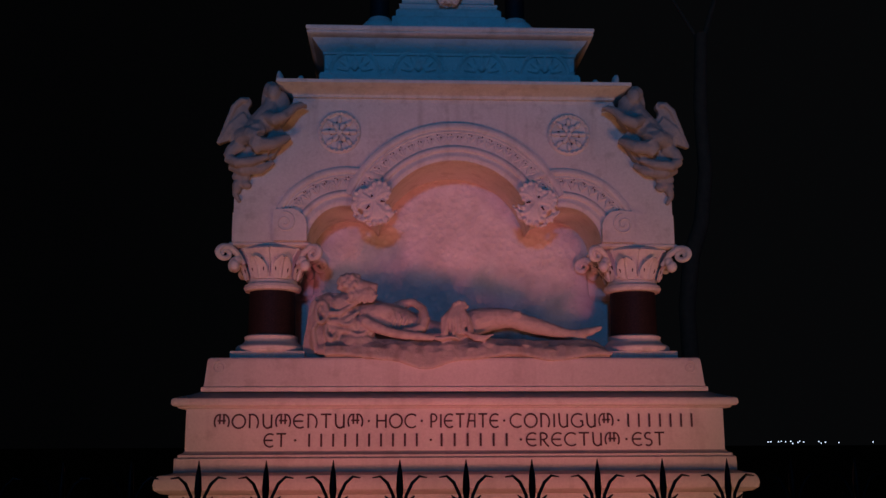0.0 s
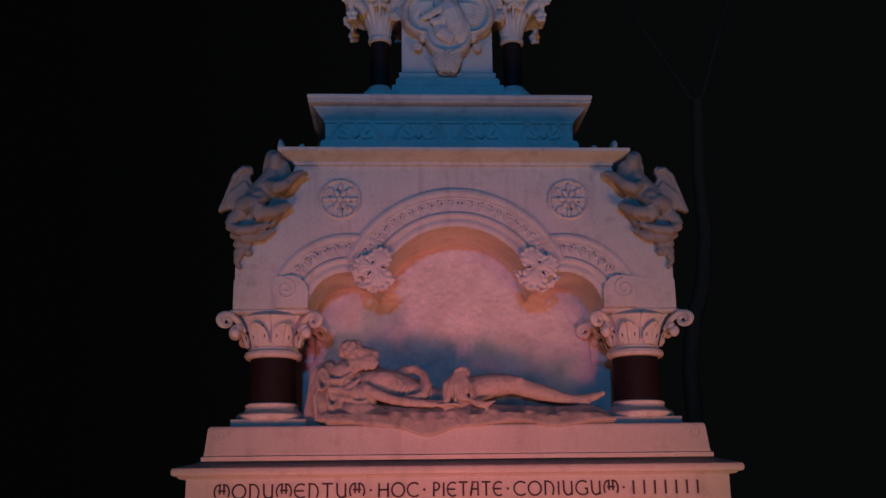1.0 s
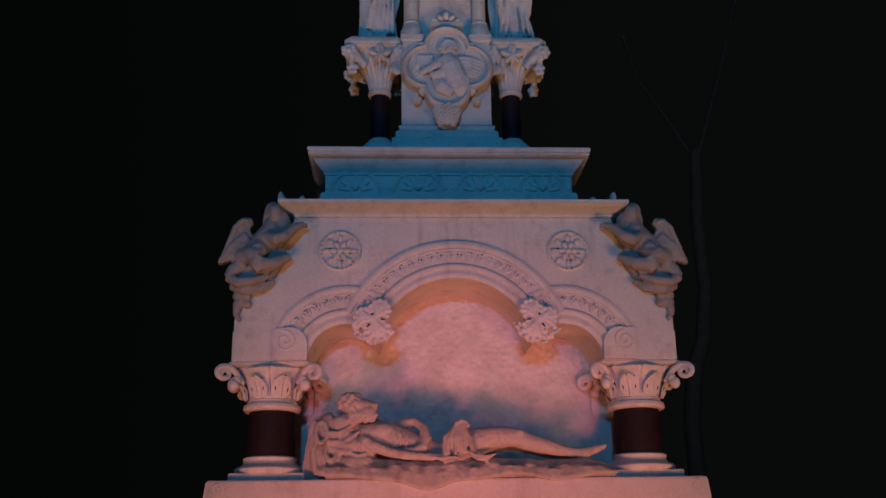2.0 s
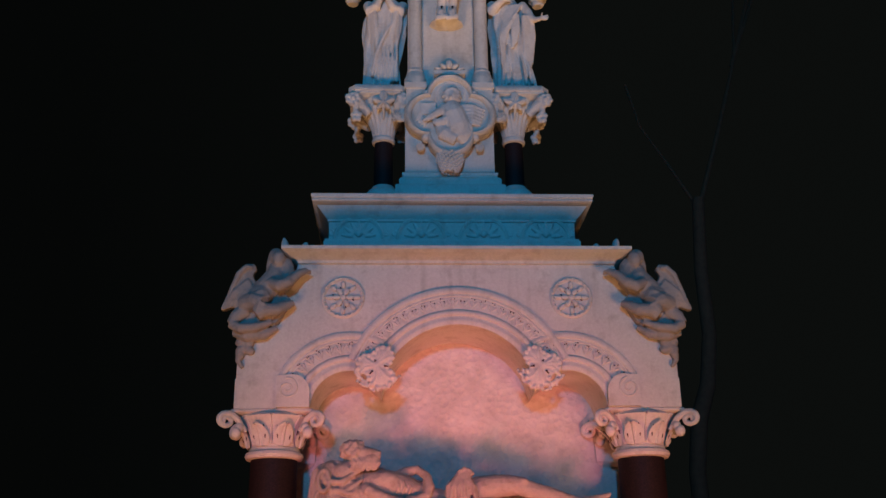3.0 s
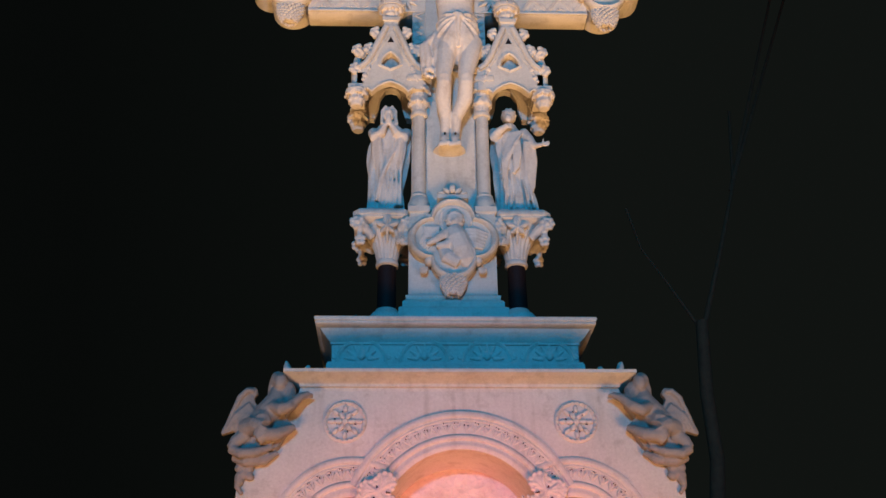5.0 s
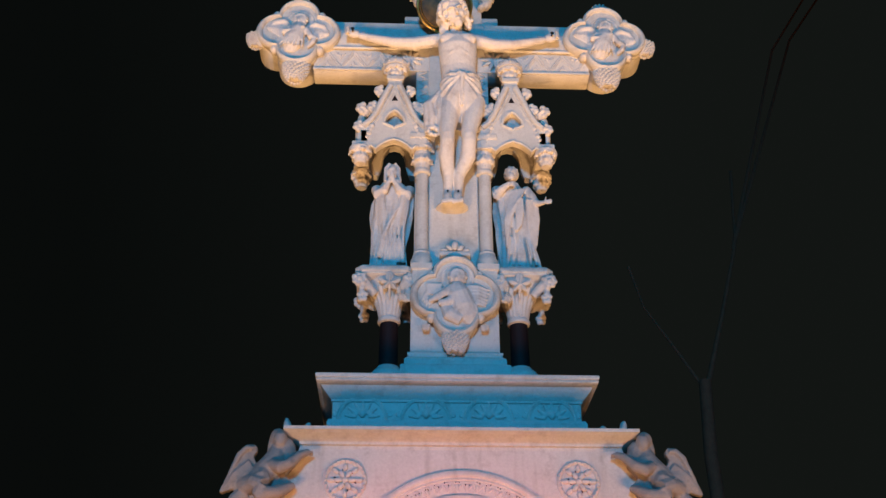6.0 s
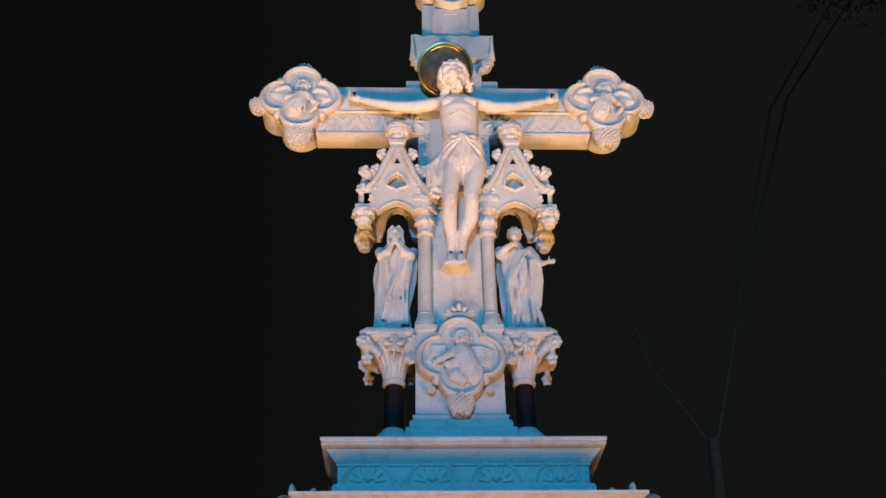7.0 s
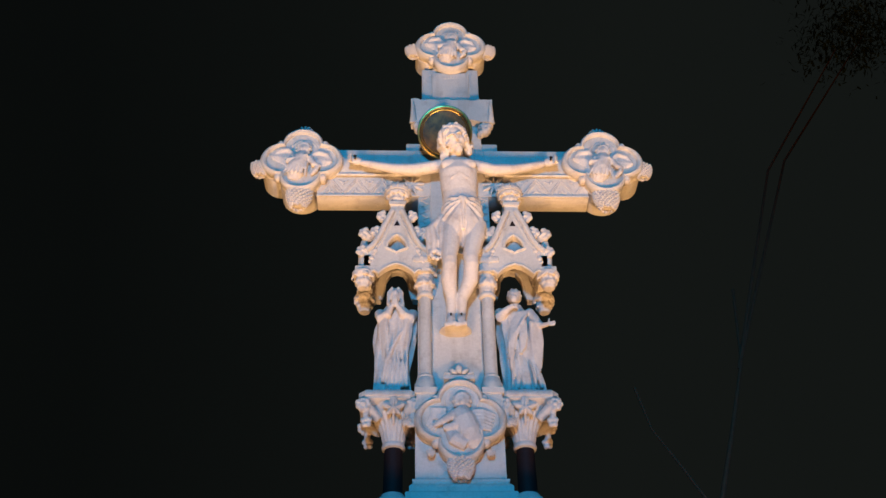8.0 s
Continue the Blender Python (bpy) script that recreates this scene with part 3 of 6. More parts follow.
def angel(s):
    """A winged figure crouching on the sloping shoulder of the niche; s is its side."""
    bm = B()
    P = lambda x, y, z: (s * x, y, z)
    # trunk leaning over the shoulder, head bowed under a hood of hair
    tube(bm, [P(1.045, 0.09, 3.60), P(1.05, 0.085, 3.535), P(1.085, 0.08, 3.465), P(1.15, 0.085, 3.40), P(1.205, 0.09, 3.355)], [0.040, 0.062, 0.075, 0.072, 0.065], 16)
    ball(bm, P(1.035, 0.055, 3.625), (0.040, 0.048, 0.056))
    ball(bm, P(1.052, 0.085, 3.648), (0.048, 0.052, 0.056))
    tube(bm, [P(1.075, 0.09, 3.65), P(1.090, 0.095, 3.60), P(1.100, 0.10, 3.565)], [0.026, 0.022, 0.012], 9)
    # reaching arm
    tube(bm, [P(1.065, 0.03, 3.475), P(1.015, -0.010, 3.445), P(0.965, -0.012, 3.465), P(0.915, 0.015, 3.525), P(0.870, 0.04, 3.552)], [0.036, 0.036, 0.031, 0.026, 0.018], 12)
    for k in range(3):
        tube(bm, [P(0.885, 0.03 + 0.014 * k, 3.55), P(0.845, 0.04 + 0.014 * k, 3.552 - 0.006 * k)], [0.010, 0.006], 7)
    # body and cloth filling in against the shoulder of the niche
    back = [(1.035, 3.60), (0.965, 3.575), (0.945, 3.50), (1.0, 3.43), (0.955, 3.385), (1.03, 3.255), (1.20, 3.19), (1.285, 3.235), (1.255, 3.36), (1.12, 3.47)]
    prism(bm, [(s * x, z) for x, z in back], 0.072, 0.134)
    ball(bm, P(1.005, 0.085, 3.565), (0.062, 0.045, 0.085))
    ball(bm, P(1.13, 0.05, 3.40), (0.085, 0.055, 0.070), (0, s * 40, 0))
    for k in range(4):
        tube(bm, [P(0.99 + 0.03 * k, 0.066, 3.515 - 0.02 * k), P(1.03 + 0.030 * k, 0.050, 3.455 - 0.022 * k), P(1.09 + 0.026 * k, 0.055, 3.40 - 0.018 * k)], [0.010, 0.013, 0.009], 8)
    for k in range(3):
        tube(bm, [P(1.00 + 0.035 * k, 0.066, 3.365 - 0.012 * k), P(1.05 + 0.035 * k, 0.050, 3.285 - 0.008 * k), P(1.10 + 0.030 * k, 0.06, 3.235)], [0.010, 0.012, 0.009], 8)
    # drapery across the lap
    tube(bm, [P(1.11, 0.05, 3.46), P(1.12, 0.025, 3.40), P(1.10, 0.02, 3.36)], [0.03, 0.05, 0.045], 10)
    for k in range(4):
        tube(bm, [P(1.08 + 0.028 * k, 0.025, 3.455 - 0.012 * k), P(1.10 + 0.03 * k, 0.008, 3.405), P(1.13 + 0.026 * k, 0.03, 3.345)], [0.006, 0.010, 0.007], 7)
    # bent forward leg
    tube(bm, [P(1.215, 0.07, 3.36), P(1.15, 0.015, 3.365), P(1.10, -0.01, 3.34)], [0.055, 0.052, 0.044], 12)
    tube(bm, [P(1.135, -0.005, 3.275), P(1.10, -0.01, 3.30), P(1.03, 0.015, 3.312), P(0.97, 0.05, 3.35), P(0.94, 0.06, 3.365)], [0.036, 0.040, 0.036, 0.028, 0.018], 12)
    tube(bm, [P(1.105, -0.008, 3.34), P(1.13, -0.008, 3.28)], [0.044, 0.036], 10)
    # folded rear leg
    tube(bm, [P(1.215, 0.08, 3.325), P(1.262, 0.06, 3.280), P(1.282, 0.05, 3.238)], [0.046, 0.038, 0.030], 12)
    tube(bm, [P(1.282, 0.05, 3.238), P(1.23, 0.03, 3.205), P(1.14, 0.035, 3.215), P(1.06, 0.06, 3.25)], [0.030, 0.030, 0.027, 0.016], 12)
    # wing with a curled tip and long feathers
    wing = [(1.12, 3.40), (1.145, 3.462), (1.165, 3.50), (1.176, 3.525), (1.168, 3.545), (1.158, 3.555), (1.160, 3.578), (1.178, 3.596), (1.205, 3.598), (1.232, 3.585), (1.262, 3.55), (1.288, 3.49), (1.312, 3.42), (1.350, 3.325), (1.335, 3.318), (1.28, 3.338), (1.23, 3.352), (1.17, 3.35)]
    prism(bm, [(s * x, z) for x, z in wing], 0.048, 0.092)
    tube(bm, [P(1.178, 0.048, 3.572), P(1.215, 0.042, 3.575), P(1.255, 0.042, 3.535), P(1.285, 0.044, 3.46), P(1.335, 0.050, 3.34)], [0.014, 0.018, 0.018, 0.014, 0.006], 9)
    for k in range(5):
        f = k / 4
        tube(bm, [P(1.165 + 0.008 * k, 0.042, 3.45 + 0.012 * k), P(1.20 + 0.018 * k, 0.038, 3.425), P(1.225 + 0.024 * k, 0.046, 3.358 - 0.004 * k)], [0.010, 0.013, 0.006], 8)
    # rocky seat and hanging leaves below
    tube(bm, [P(1.27, 0.10, 3.205), P(1.20, 0.075, 3.175), P(1.10, 0.085, 3.185), P(1.03, 0.10, 3.23)], [0.030, 0.034, 0.030, 0.014], 10)
    for k in range(7):
        ball(bm, P(1.235 - 0.026 * (k % 3), 0.112, 3.145 - 0.034 * (k // 3) - 0.012 * (k % 2)), (0.032, 0.028, 0.026), (0, 40 * k, 0))
    tube(bm, [P(1.235, 0.115, 3.09), P(1.243, 0.115, 3.04), P(1.215, 0.115, 3.0)], [0.026, 0.018, 0.012], 8)
    return statue("angel_statue", bm, "soot-darkened stone winged figure crouching on the niche shoulder", 0.0060, 0.005, 0.03, SOOTED)


for s in (-1, 1):
    angel(s)["group"] = "niche angels"

# reclining figure on a draped bier, head on heaped cushions
bm = B()
rnd = random.Random(11)
loops = []
for i in range(121):
    x = -0.72 + 1.575 * i / 120
    end = max(0.0, (x - 0.74) / 0.115)
    top = 2.232 - 0.075 * end ** 1.5 + 0.006 * math.sin(9 * x)
    low = 2.120 - 0.080 * math.exp(-((x + 0.17) / 0.13) ** 2) - 0.012 * math.sin(13 * x + 0.6) - 0.010 * math.exp(-((x - 0.5) / 0.1) ** 2)
    f = 0.011 * math.sin(27 * x) + 0.007 * math.sin(61 * x + 1.0)
    g = 0.010 * math.sin(33 * x + 1.4) + 0.006 * math.sin(71 * x)
    loops.append([(x, 0.36, 2.112), (x, 0.36, top - 0.03), (x, 0.22, top), (x, 0.12 + f, top - 0.006), (x, 0.074 + f, top - 0.040), (x, 0.050 + g, (top + low) / 2), (x, 0.032 + 0.6 * g, low + 0.018), (x, 0.034 + 0.6 * g, low), (x, 0.062, low + 0.004), (x, 0.10, 2.112)])
rings(bm, loops)
# cushions: a firm slab with hanging swags of cloth over it
prism(bm, [(-0.862, 2.118), (-0.815, 2.43), (-0.79, 2.462), (-0.715, 2.497), (-0.62, 2.485), (-0.50, 2.40), (-0.40, 2.118)], 0.17, 0.36)
for c, r, turn in (((-0.735, 0.17, 2.40), (0.055, 0.05, 0.095), 20), ((-0.665, 0.15, 2.285), (0.048, 0.05, 0.070), -10), ((-0.755, 0.16, 2.235), (0.055, 0.05, 0.085), 8), ((-0.585, 0.14, 2.31), (0.060, 0.05, 0.080), -25), ((-0.63, 0.16, 2.42), (0.075, 0.06, 0.065), 0), ((-0.50, 0.15, 2.30), (0.065, 0.06, 0.085), 15), ((-0.69, 0.14, 2.165), (0.095, 0.06, 0.045), 0), ((-0.55, 0.12, 2.20), (0.11, 0.06, 0.060), 0)):
    ball(bm, c, r, (0, turn, 0))
for k in range(6):
    x, z = -0.785 + 0.026 * k, 2.445 - 0.048 * k
    tube(bm, [(x, 0.15, z), (x + 0.055, 0.115, z - 0.075), (x + 0.14, 0.10, z - 0.080), (x + 0.235 - 0.012 * k, 0.115, z - 0.015)], [0.010, 0.018, 0.018, 0.009], 9)
for k in range(5):
    x = -0.79 + 0.072 * k
    tube(bm, [(x + 0.05, 0.135, 2.40 - 0.02 * k), (x + 0.012 * math.sin(3 * k), 0.118, 2.28), (x + 0.02, 0.11, 2.15)], [0.008, 0.015, 0.013], 8)
ball(bm, (-0.645, 0.20, 2.30), (0.20, 0.085, 0.18))
for x, z, rx, rz in ((-0.690, 2.275, 0.030, 0.052), (-0.605, 2.335, 0.040, 0.034), (-0.745, 2.375, 0.030, 0.060), (-0.540, 2.275, 0.045, 0.030)):
    tube(bm, [(x + rx * math.cos(a), 0.108 + 0.02 * math.sin(a), z + rz * math.sin(a)) for a in [2 * math.pi * k / 16 for k in range(17)]], 0.013, 8)
# head thrown back, curled hair and beard
ball(bm, (-0.53, 0.135, 2.478), (0.078, 0.048, 0.045))
ball(bm, (-0.487, 0.118, 2.488), (0.050, 0.042, 0.034))
ball(bm, (-0.578, 0.16, 2.530), (0.062, 0.062, 0.056))
for k in range(34):
    a, b = 2.4 * k, -0.5 + 1.6 * (k / 33)
    ball(bm, (-0.590 + 0.060 * math.cos(a) * math.cos(b), 0.145 + 0.055 * math.sin(a) * math.cos(b), 2.535 + 0.056 * math.sin(b)), 0.017 + 0.004 * (k % 3), sub=1)
tube(bm, [(-0.545, 0.13, 2.526), (-0.490, 0.12, 2.518), (-0.438, 0.12, 2.512)], [0.040, 0.035, 0.024], 12)
ball(bm, (-0.485, 0.10, 2.498), (0.020, 0.018, 0.014))
for k in range(14):
    a = 1.9 * k
    tube(bm, [(-0.60 + 0.011 * k, 0.105, 2.500 - 0.012 * (k % 3)), (-0.588 + 0.010 * k + 0.012 * math.cos(a), 0.092, 2.468), (-0.60 + 0.010 * k, 0.10, 2.435 + 0.014 * math.sin(a))], [0.012, 0.015, 0.010], 7)
# broad chest and hollow belly
tube(bm, [(-0.53, 0.20, 2.37), (-0.46, 0.19, 2.365), (-0.38, 0.185, 2.348), (-0.29, 0.19, 2.325), (-0.20, 0.20, 2.292), (-0.09, 0.20, 2.272), (0.03, 0.20, 2.28)], [0.060, 0.082, 0.088, 0.080, 0.064, 0.058, 0.070], 18)
ball(bm, (-0.40, 0.125, 2.375), (0.070, 0.035, 0.050), (0, 15, 0))
for k in range(3):
    tube(bm, [(-0.35 + 0.035 * k, 0.105, 2.385 - 0.012 * k), (-0.34 + 0.035 * k, 0.098, 2.335), (-0.36 + 0.035 * k, 0.11, 2.29)], [0.004, 0.007, 0.004], 7)
# far arm bent over the side, near arm along the bier
tube(bm, [(-0.36, 0.24, 2.405), (-0.29, 0.23, 2.437), (-0.235, 0.20, 2.442), (-0.188, 0.17, 2.405), (-0.172, 0.145, 2.345), (-0.190, 0.12, 2.290), (-0.235, 0.10, 2.268), (-0.30, 0.09, 2.268)], [0.034, 0.030, 0.024, 0.025, 0.030, 0.031, 0.027, 0.020], 12)
tube(bm, [(-0.51, 0.11, 2.325), (-0.45, 0.085, 2.292), (-0.38, 0.072, 2.264), (-0.30, 0.068, 2.246), (-0.20, 0.068, 2.236), (-0.13, 0.07, 2.228)], [0.034, 0.033, 0.028, 0.026, 0.022, 0.017], 12)
ball(bm, (-0.085, 0.07, 2.226), (0.045, 0.024, 0.016))
for k in range(4):
    tube(bm, [(-0.06, 0.052 + 0.012 * k, 2.228), (-0.02, 0.045 + 0.013 * k, 2.230), (0.018, 0.050 + 0.012 * k, 2.218)], [0.009, 0.008, 0.006], 7)
# loincloth, knotted high with falling folds and a trailing end
ball(bm, (0.024, 0.118, 2.400), (0.040, 0.030, 0.030))
ball(bm, (0.0, 0.118, 2.315), (0.080, 0.050, 0.095))
ball(bm, (0.0, 0.17, 2.305), (0.088, 0.085, 0.090))
for k in range(9):
    x = -0.088 + 0.022 * k
    tube(bm, [(0.012 + 0.006 * (k - 4), 0.10, 2.400), (x * 0.85 + 0.008 * math.sin(2.1 * k), 0.080 - 0.008 * (k % 2), 2.335), (x + 0.010 * math.cos(1.7 * k), 0.068 - 0.008 * (k % 2), 2.245)], [0.010, 0.014, 0.009], 8)
for k in range(8):
    a = 0.85 * k
    ball(bm, (0.022 + 0.034 * math.cos(a), 0.105, 2.408 + 0.022 * math.sin(a)), (0.018, 0.016, 0.012), (0, 47 * k, 0))
for k in range(3):
    tube(bm, [(0.02 + 0.02 * k, 0.066, 2.272 - 0.012 * k), (0.085 + 0.01 * k, 0.056, 2.240 - 0.010 * k), (0.15, 0.054, 2.232 - 0.008 * k), (0.205 - 0.02 * k, 0.062, 2.246 - 0.012 * k)], [0.008, 0.012, 0.011, 0.006], 8)
# raised knee, long shin and foot
tube(bm, [(0.03, 0.18, 2.300), (0.11, 0.17, 2.326), (0.20, 0.165, 2.345), (0.28, 0.16, 2.350), (0.332, 0.16, 2.343), (0.385, 0.16, 2.322), (0.46, 0.16, 2.303), (0.54, 0.16, 2.282), (0.62, 0.16, 2.264), (0.685, 0.16, 2.258)], [0.082, 0.078, 0.066, 0.056, 0.052, 0.048, 0.046, 0.038, 0.027, 0.024], 16)
ball(bm, (0.335, 0.135, 2.362), (0.038, 0.032, 0.032))
tube(bm, [(0.672, 0.16, 2.258), (0.72, 0.155, 2.264), (0.775, 0.15, 2.278), (0.825, 0.15, 2.298)], [0.026, 0.027, 0.021, 0.011], 10)
ball(bm, (0.675, 0.155, 2.246), (0.024, 0.024, 0.018))
tube(bm, [(0.05, 0.26, 2.27), (0.22, 0.28, 2.285), (0.42, 0.28, 2.262), (0.60, 0.26, 2.248), (0.75, 0.24, 2.252)], [0.07, 0.05, 0.042, 0.030, 0.022], 12)
statue("reclining_statue", bm, "weathered marble reclining figure on a draped stone bier, shade in its tone", 0.0060, 0.007, 0.025, WEATHERED_SHADED)

# ---- frieze pedestal ----
ped = thing("frieze_pedestal", "pale stone pedestal with arched frieze and projecting slab", "pedestal")
part("frieze_block", stack(B(), 0.79, 0.575, 1.20, [(0.03, 3.708), (0.03, 3.925), (0.022, 3.935), (0.022, 3.943), (0.0, 3.950), (0.0, 4.062), (0.010, 4.067), (0.010, 4.080), (0.022, 4.090), (0.045, 4.115), (0.072, 4.148), (0.078, 4.157)]), LIME, ped)
part("slab", stack(B(), 0.86, 0.475, 1.34, [(0.0, 4.152), (0.024, 4.156), (0.033, 4.164), (0.033, 4.172), (0.026, 4.178), (0.036, 4.184), (0.040, 4.196), (0.036, 4.208), (0.0, 4.216), (-0.25, 4.236)]), LIME, ped)
for x in (-0.60, -0.20, 0.20, 0.60):
    part("frieze_arch", swept_arc(B(), x, 3.945, [(0.165, 0.580), (0.165, 0.565), (0.155, 0.557), (0.140, 0.565), (0.140, 0.580)], 0, 180, 24), LIME, ped)
    bm = B()
    # a fan of leaves about a small central bud, with curls at its foot
    for k in range(7):
        a = radians(8 + 27.3 * k)
        ball(bm, (x + 0.068 * math.cos(a), 0.570, 3.958 + 0.068 * math.sin(a)), (0.036, 0.014, 0.013), (0, -math.degrees(a), 0))
        ball(bm, (x + 0.105 * math.cos(a), 0.568, 3.958 + 0.105 * math.sin(a)), 0.012, sub=1)
    ball(bm, (x, 0.564, 3.985), (0.024, 0.022, 0.030))
    for e in (-1, 1):
        spiral(bm, x + e * 0.175, 0.572, 3.985, 0.024, 1.2, 0.007, e, 90)
    carve(part("frieze_ornament", bm, FOLIAGE, ped), 0.007)
part("cross_foot", stack(B(), 0.303, 0.75, 1.15, [(0.10, 4.22), (0.10, 4.30), (0.066, 4.31), (0.066, 4.375), (0.058, 4.385), (0.040, 4.395), (0.040, 4.43), (0.030, 4.445), (0.014, 4.458), (0.014, 4.470), (0.020, 4.478), (0.020, 4.488), (0.0, 4.497), (0.0, 4.50)]), LIME, ped)

# ---- the cross ----
cross = thing("stone_cross", "tall pale carved stone cross with quatrefoil ends", "cross")
part("shaft", stack(B(), 0.303, 0.75, 1.12, [(0.0, 4.495), (0.0, 5.10), (-0.02, 5.14), (-0.02, 5.16)]), LIME, cross)
part("upper_shaft", box(B(), -0.285, 0.285, 0.84, 1.10, 5.15, 7.0, 0.01), LIME, cross)
part("shaft_panel", box(B(), -0.185, 0.185, 0.74, 0.86, 5.15, 7.46, 0.012), LIME, cross)
part("crossing", box(B(), -0.30, 0.30, 0.755, 1.0, 6.94, 7.44, 0.008), LIME, cross)
part("head_shaft", box(B(), -0.25, 0.25, 0.78, 1.0, 7.42, 8.45, 0.012), LIME, cross)
part("head_panel", box(B(), -0.163, 0.163, 0.735, 0.80, 7.44, 8.36, 0.010), LIME, cross)
part("head_band", stack(B(), 0.245, 0.745, 1.0, [(0.02, 7.985), (0.02, 8.0), (0.004, 8.045), (0.0, 8.05)]), LIME, cross)
for s in (-1, 1):
    x0, x1 = (0.26, 1.10) if s > 0 else (-1.10, -0.26)
    arm = part("cross_arm", box(B(), x0, x1, 0.77, 0.94, 6.935, 7.43, 0.008), LIME, cross, "plain carved cross arm with zigzag band")
    part("arm_panel", box(B(), x0, x1, 0.745, 0.775, 7.165, 7.432, 0.008), LIME, arm)
    part("arm_roll", tube(B(), [(x0, 0.745, 7.158), (x1, 0.745, 7.158)], 0.013, 10), LIME, arm)
    part("lower_fillet", box(B(), x0, x1, 0.752, 0.775, 6.938, 6.958, 0.003), LIME, arm)
    bm = B()
    n, step = 8, (x1 - x0) / 8
    for k in range(n):
        a, b = x0 + step * k, x0 + step * (k + 1)
        up = (k % 2 == 0) if s < 0 else (k % 2 == 1)
        lo, hi = (6.968, 7.128) if up else (7.128, 6.968)
        for off, r in ((-0.017, 0.0065), (0.0, 0.0045), (0.017, 0.0065)):
            tube(bm, [(a, 0.769, lo + off), (b, 0.769, hi + off)], r, 6)
    part("zigzag_moulding", bm, FOLIAGE, arm)
    for k in range(n):
        # a small three-lobed leaf in every other triangle
        c = x0 + step * (k + (0.0 if s < 0 else 1.0))
        if not x0 + 0.05 < c < x1 - 0.05:
            continue
        up = 1 if k % 2 == 0 else -1
        z = 7.105 if up > 0 else 6.992
        bm = ball(B(), (c, 0.767, z - up * 0.02), (0.011, 0.007, 0.030), sub=1)
        for e in (-1, 1):
            ball(bm, (c + e * 0.024, 0.767, z), (0.010, 0.007, 0.024), (0, e * up * 40, 0), 1)
        part("zigzag_leaf", bm, FOLIAGE, arm)
    # a radiating leaf where the band meets the shaft
    bm = B()
    for k in range(9):
        a = radians(40 * k + 10)
        tube(bm, [(s * 0.335, 0.752, 7.05), (s * 0.335 + 0.050 * math.cos(a), 0.744, 7.05 + 0.050 * math.sin(a)), (s * 0.335 + 0.105 * math.cos(a), 0.750, 7.05 + 0.098 * math.sin(a))], [0.008, 0.017, 0.006], 8)
    part("star_leaf", bm, FOLIAGE, arm, "radiating carved leaf beside the shaft")
    # zigzag edge down the side of the shaft
    bm = B()
    for k in range(9):
        z = 6.30 + 0.07 * k
        tube(bm, [(s * 0.200, 0.752, z), (s * 0.262, 0.752, z + 0.035), (s * 0.200, 0.752, z + 0.07)], 0.008, 6)
    edge = part("shaft_edge", box(B(), *sorted((s * 0.180, s * 0.283)), 0.757, 0.86, 6.252, 6.938, 0.008), LIME, cross)
    part("edge_zigzag", bm, FOLIAGE, edge)


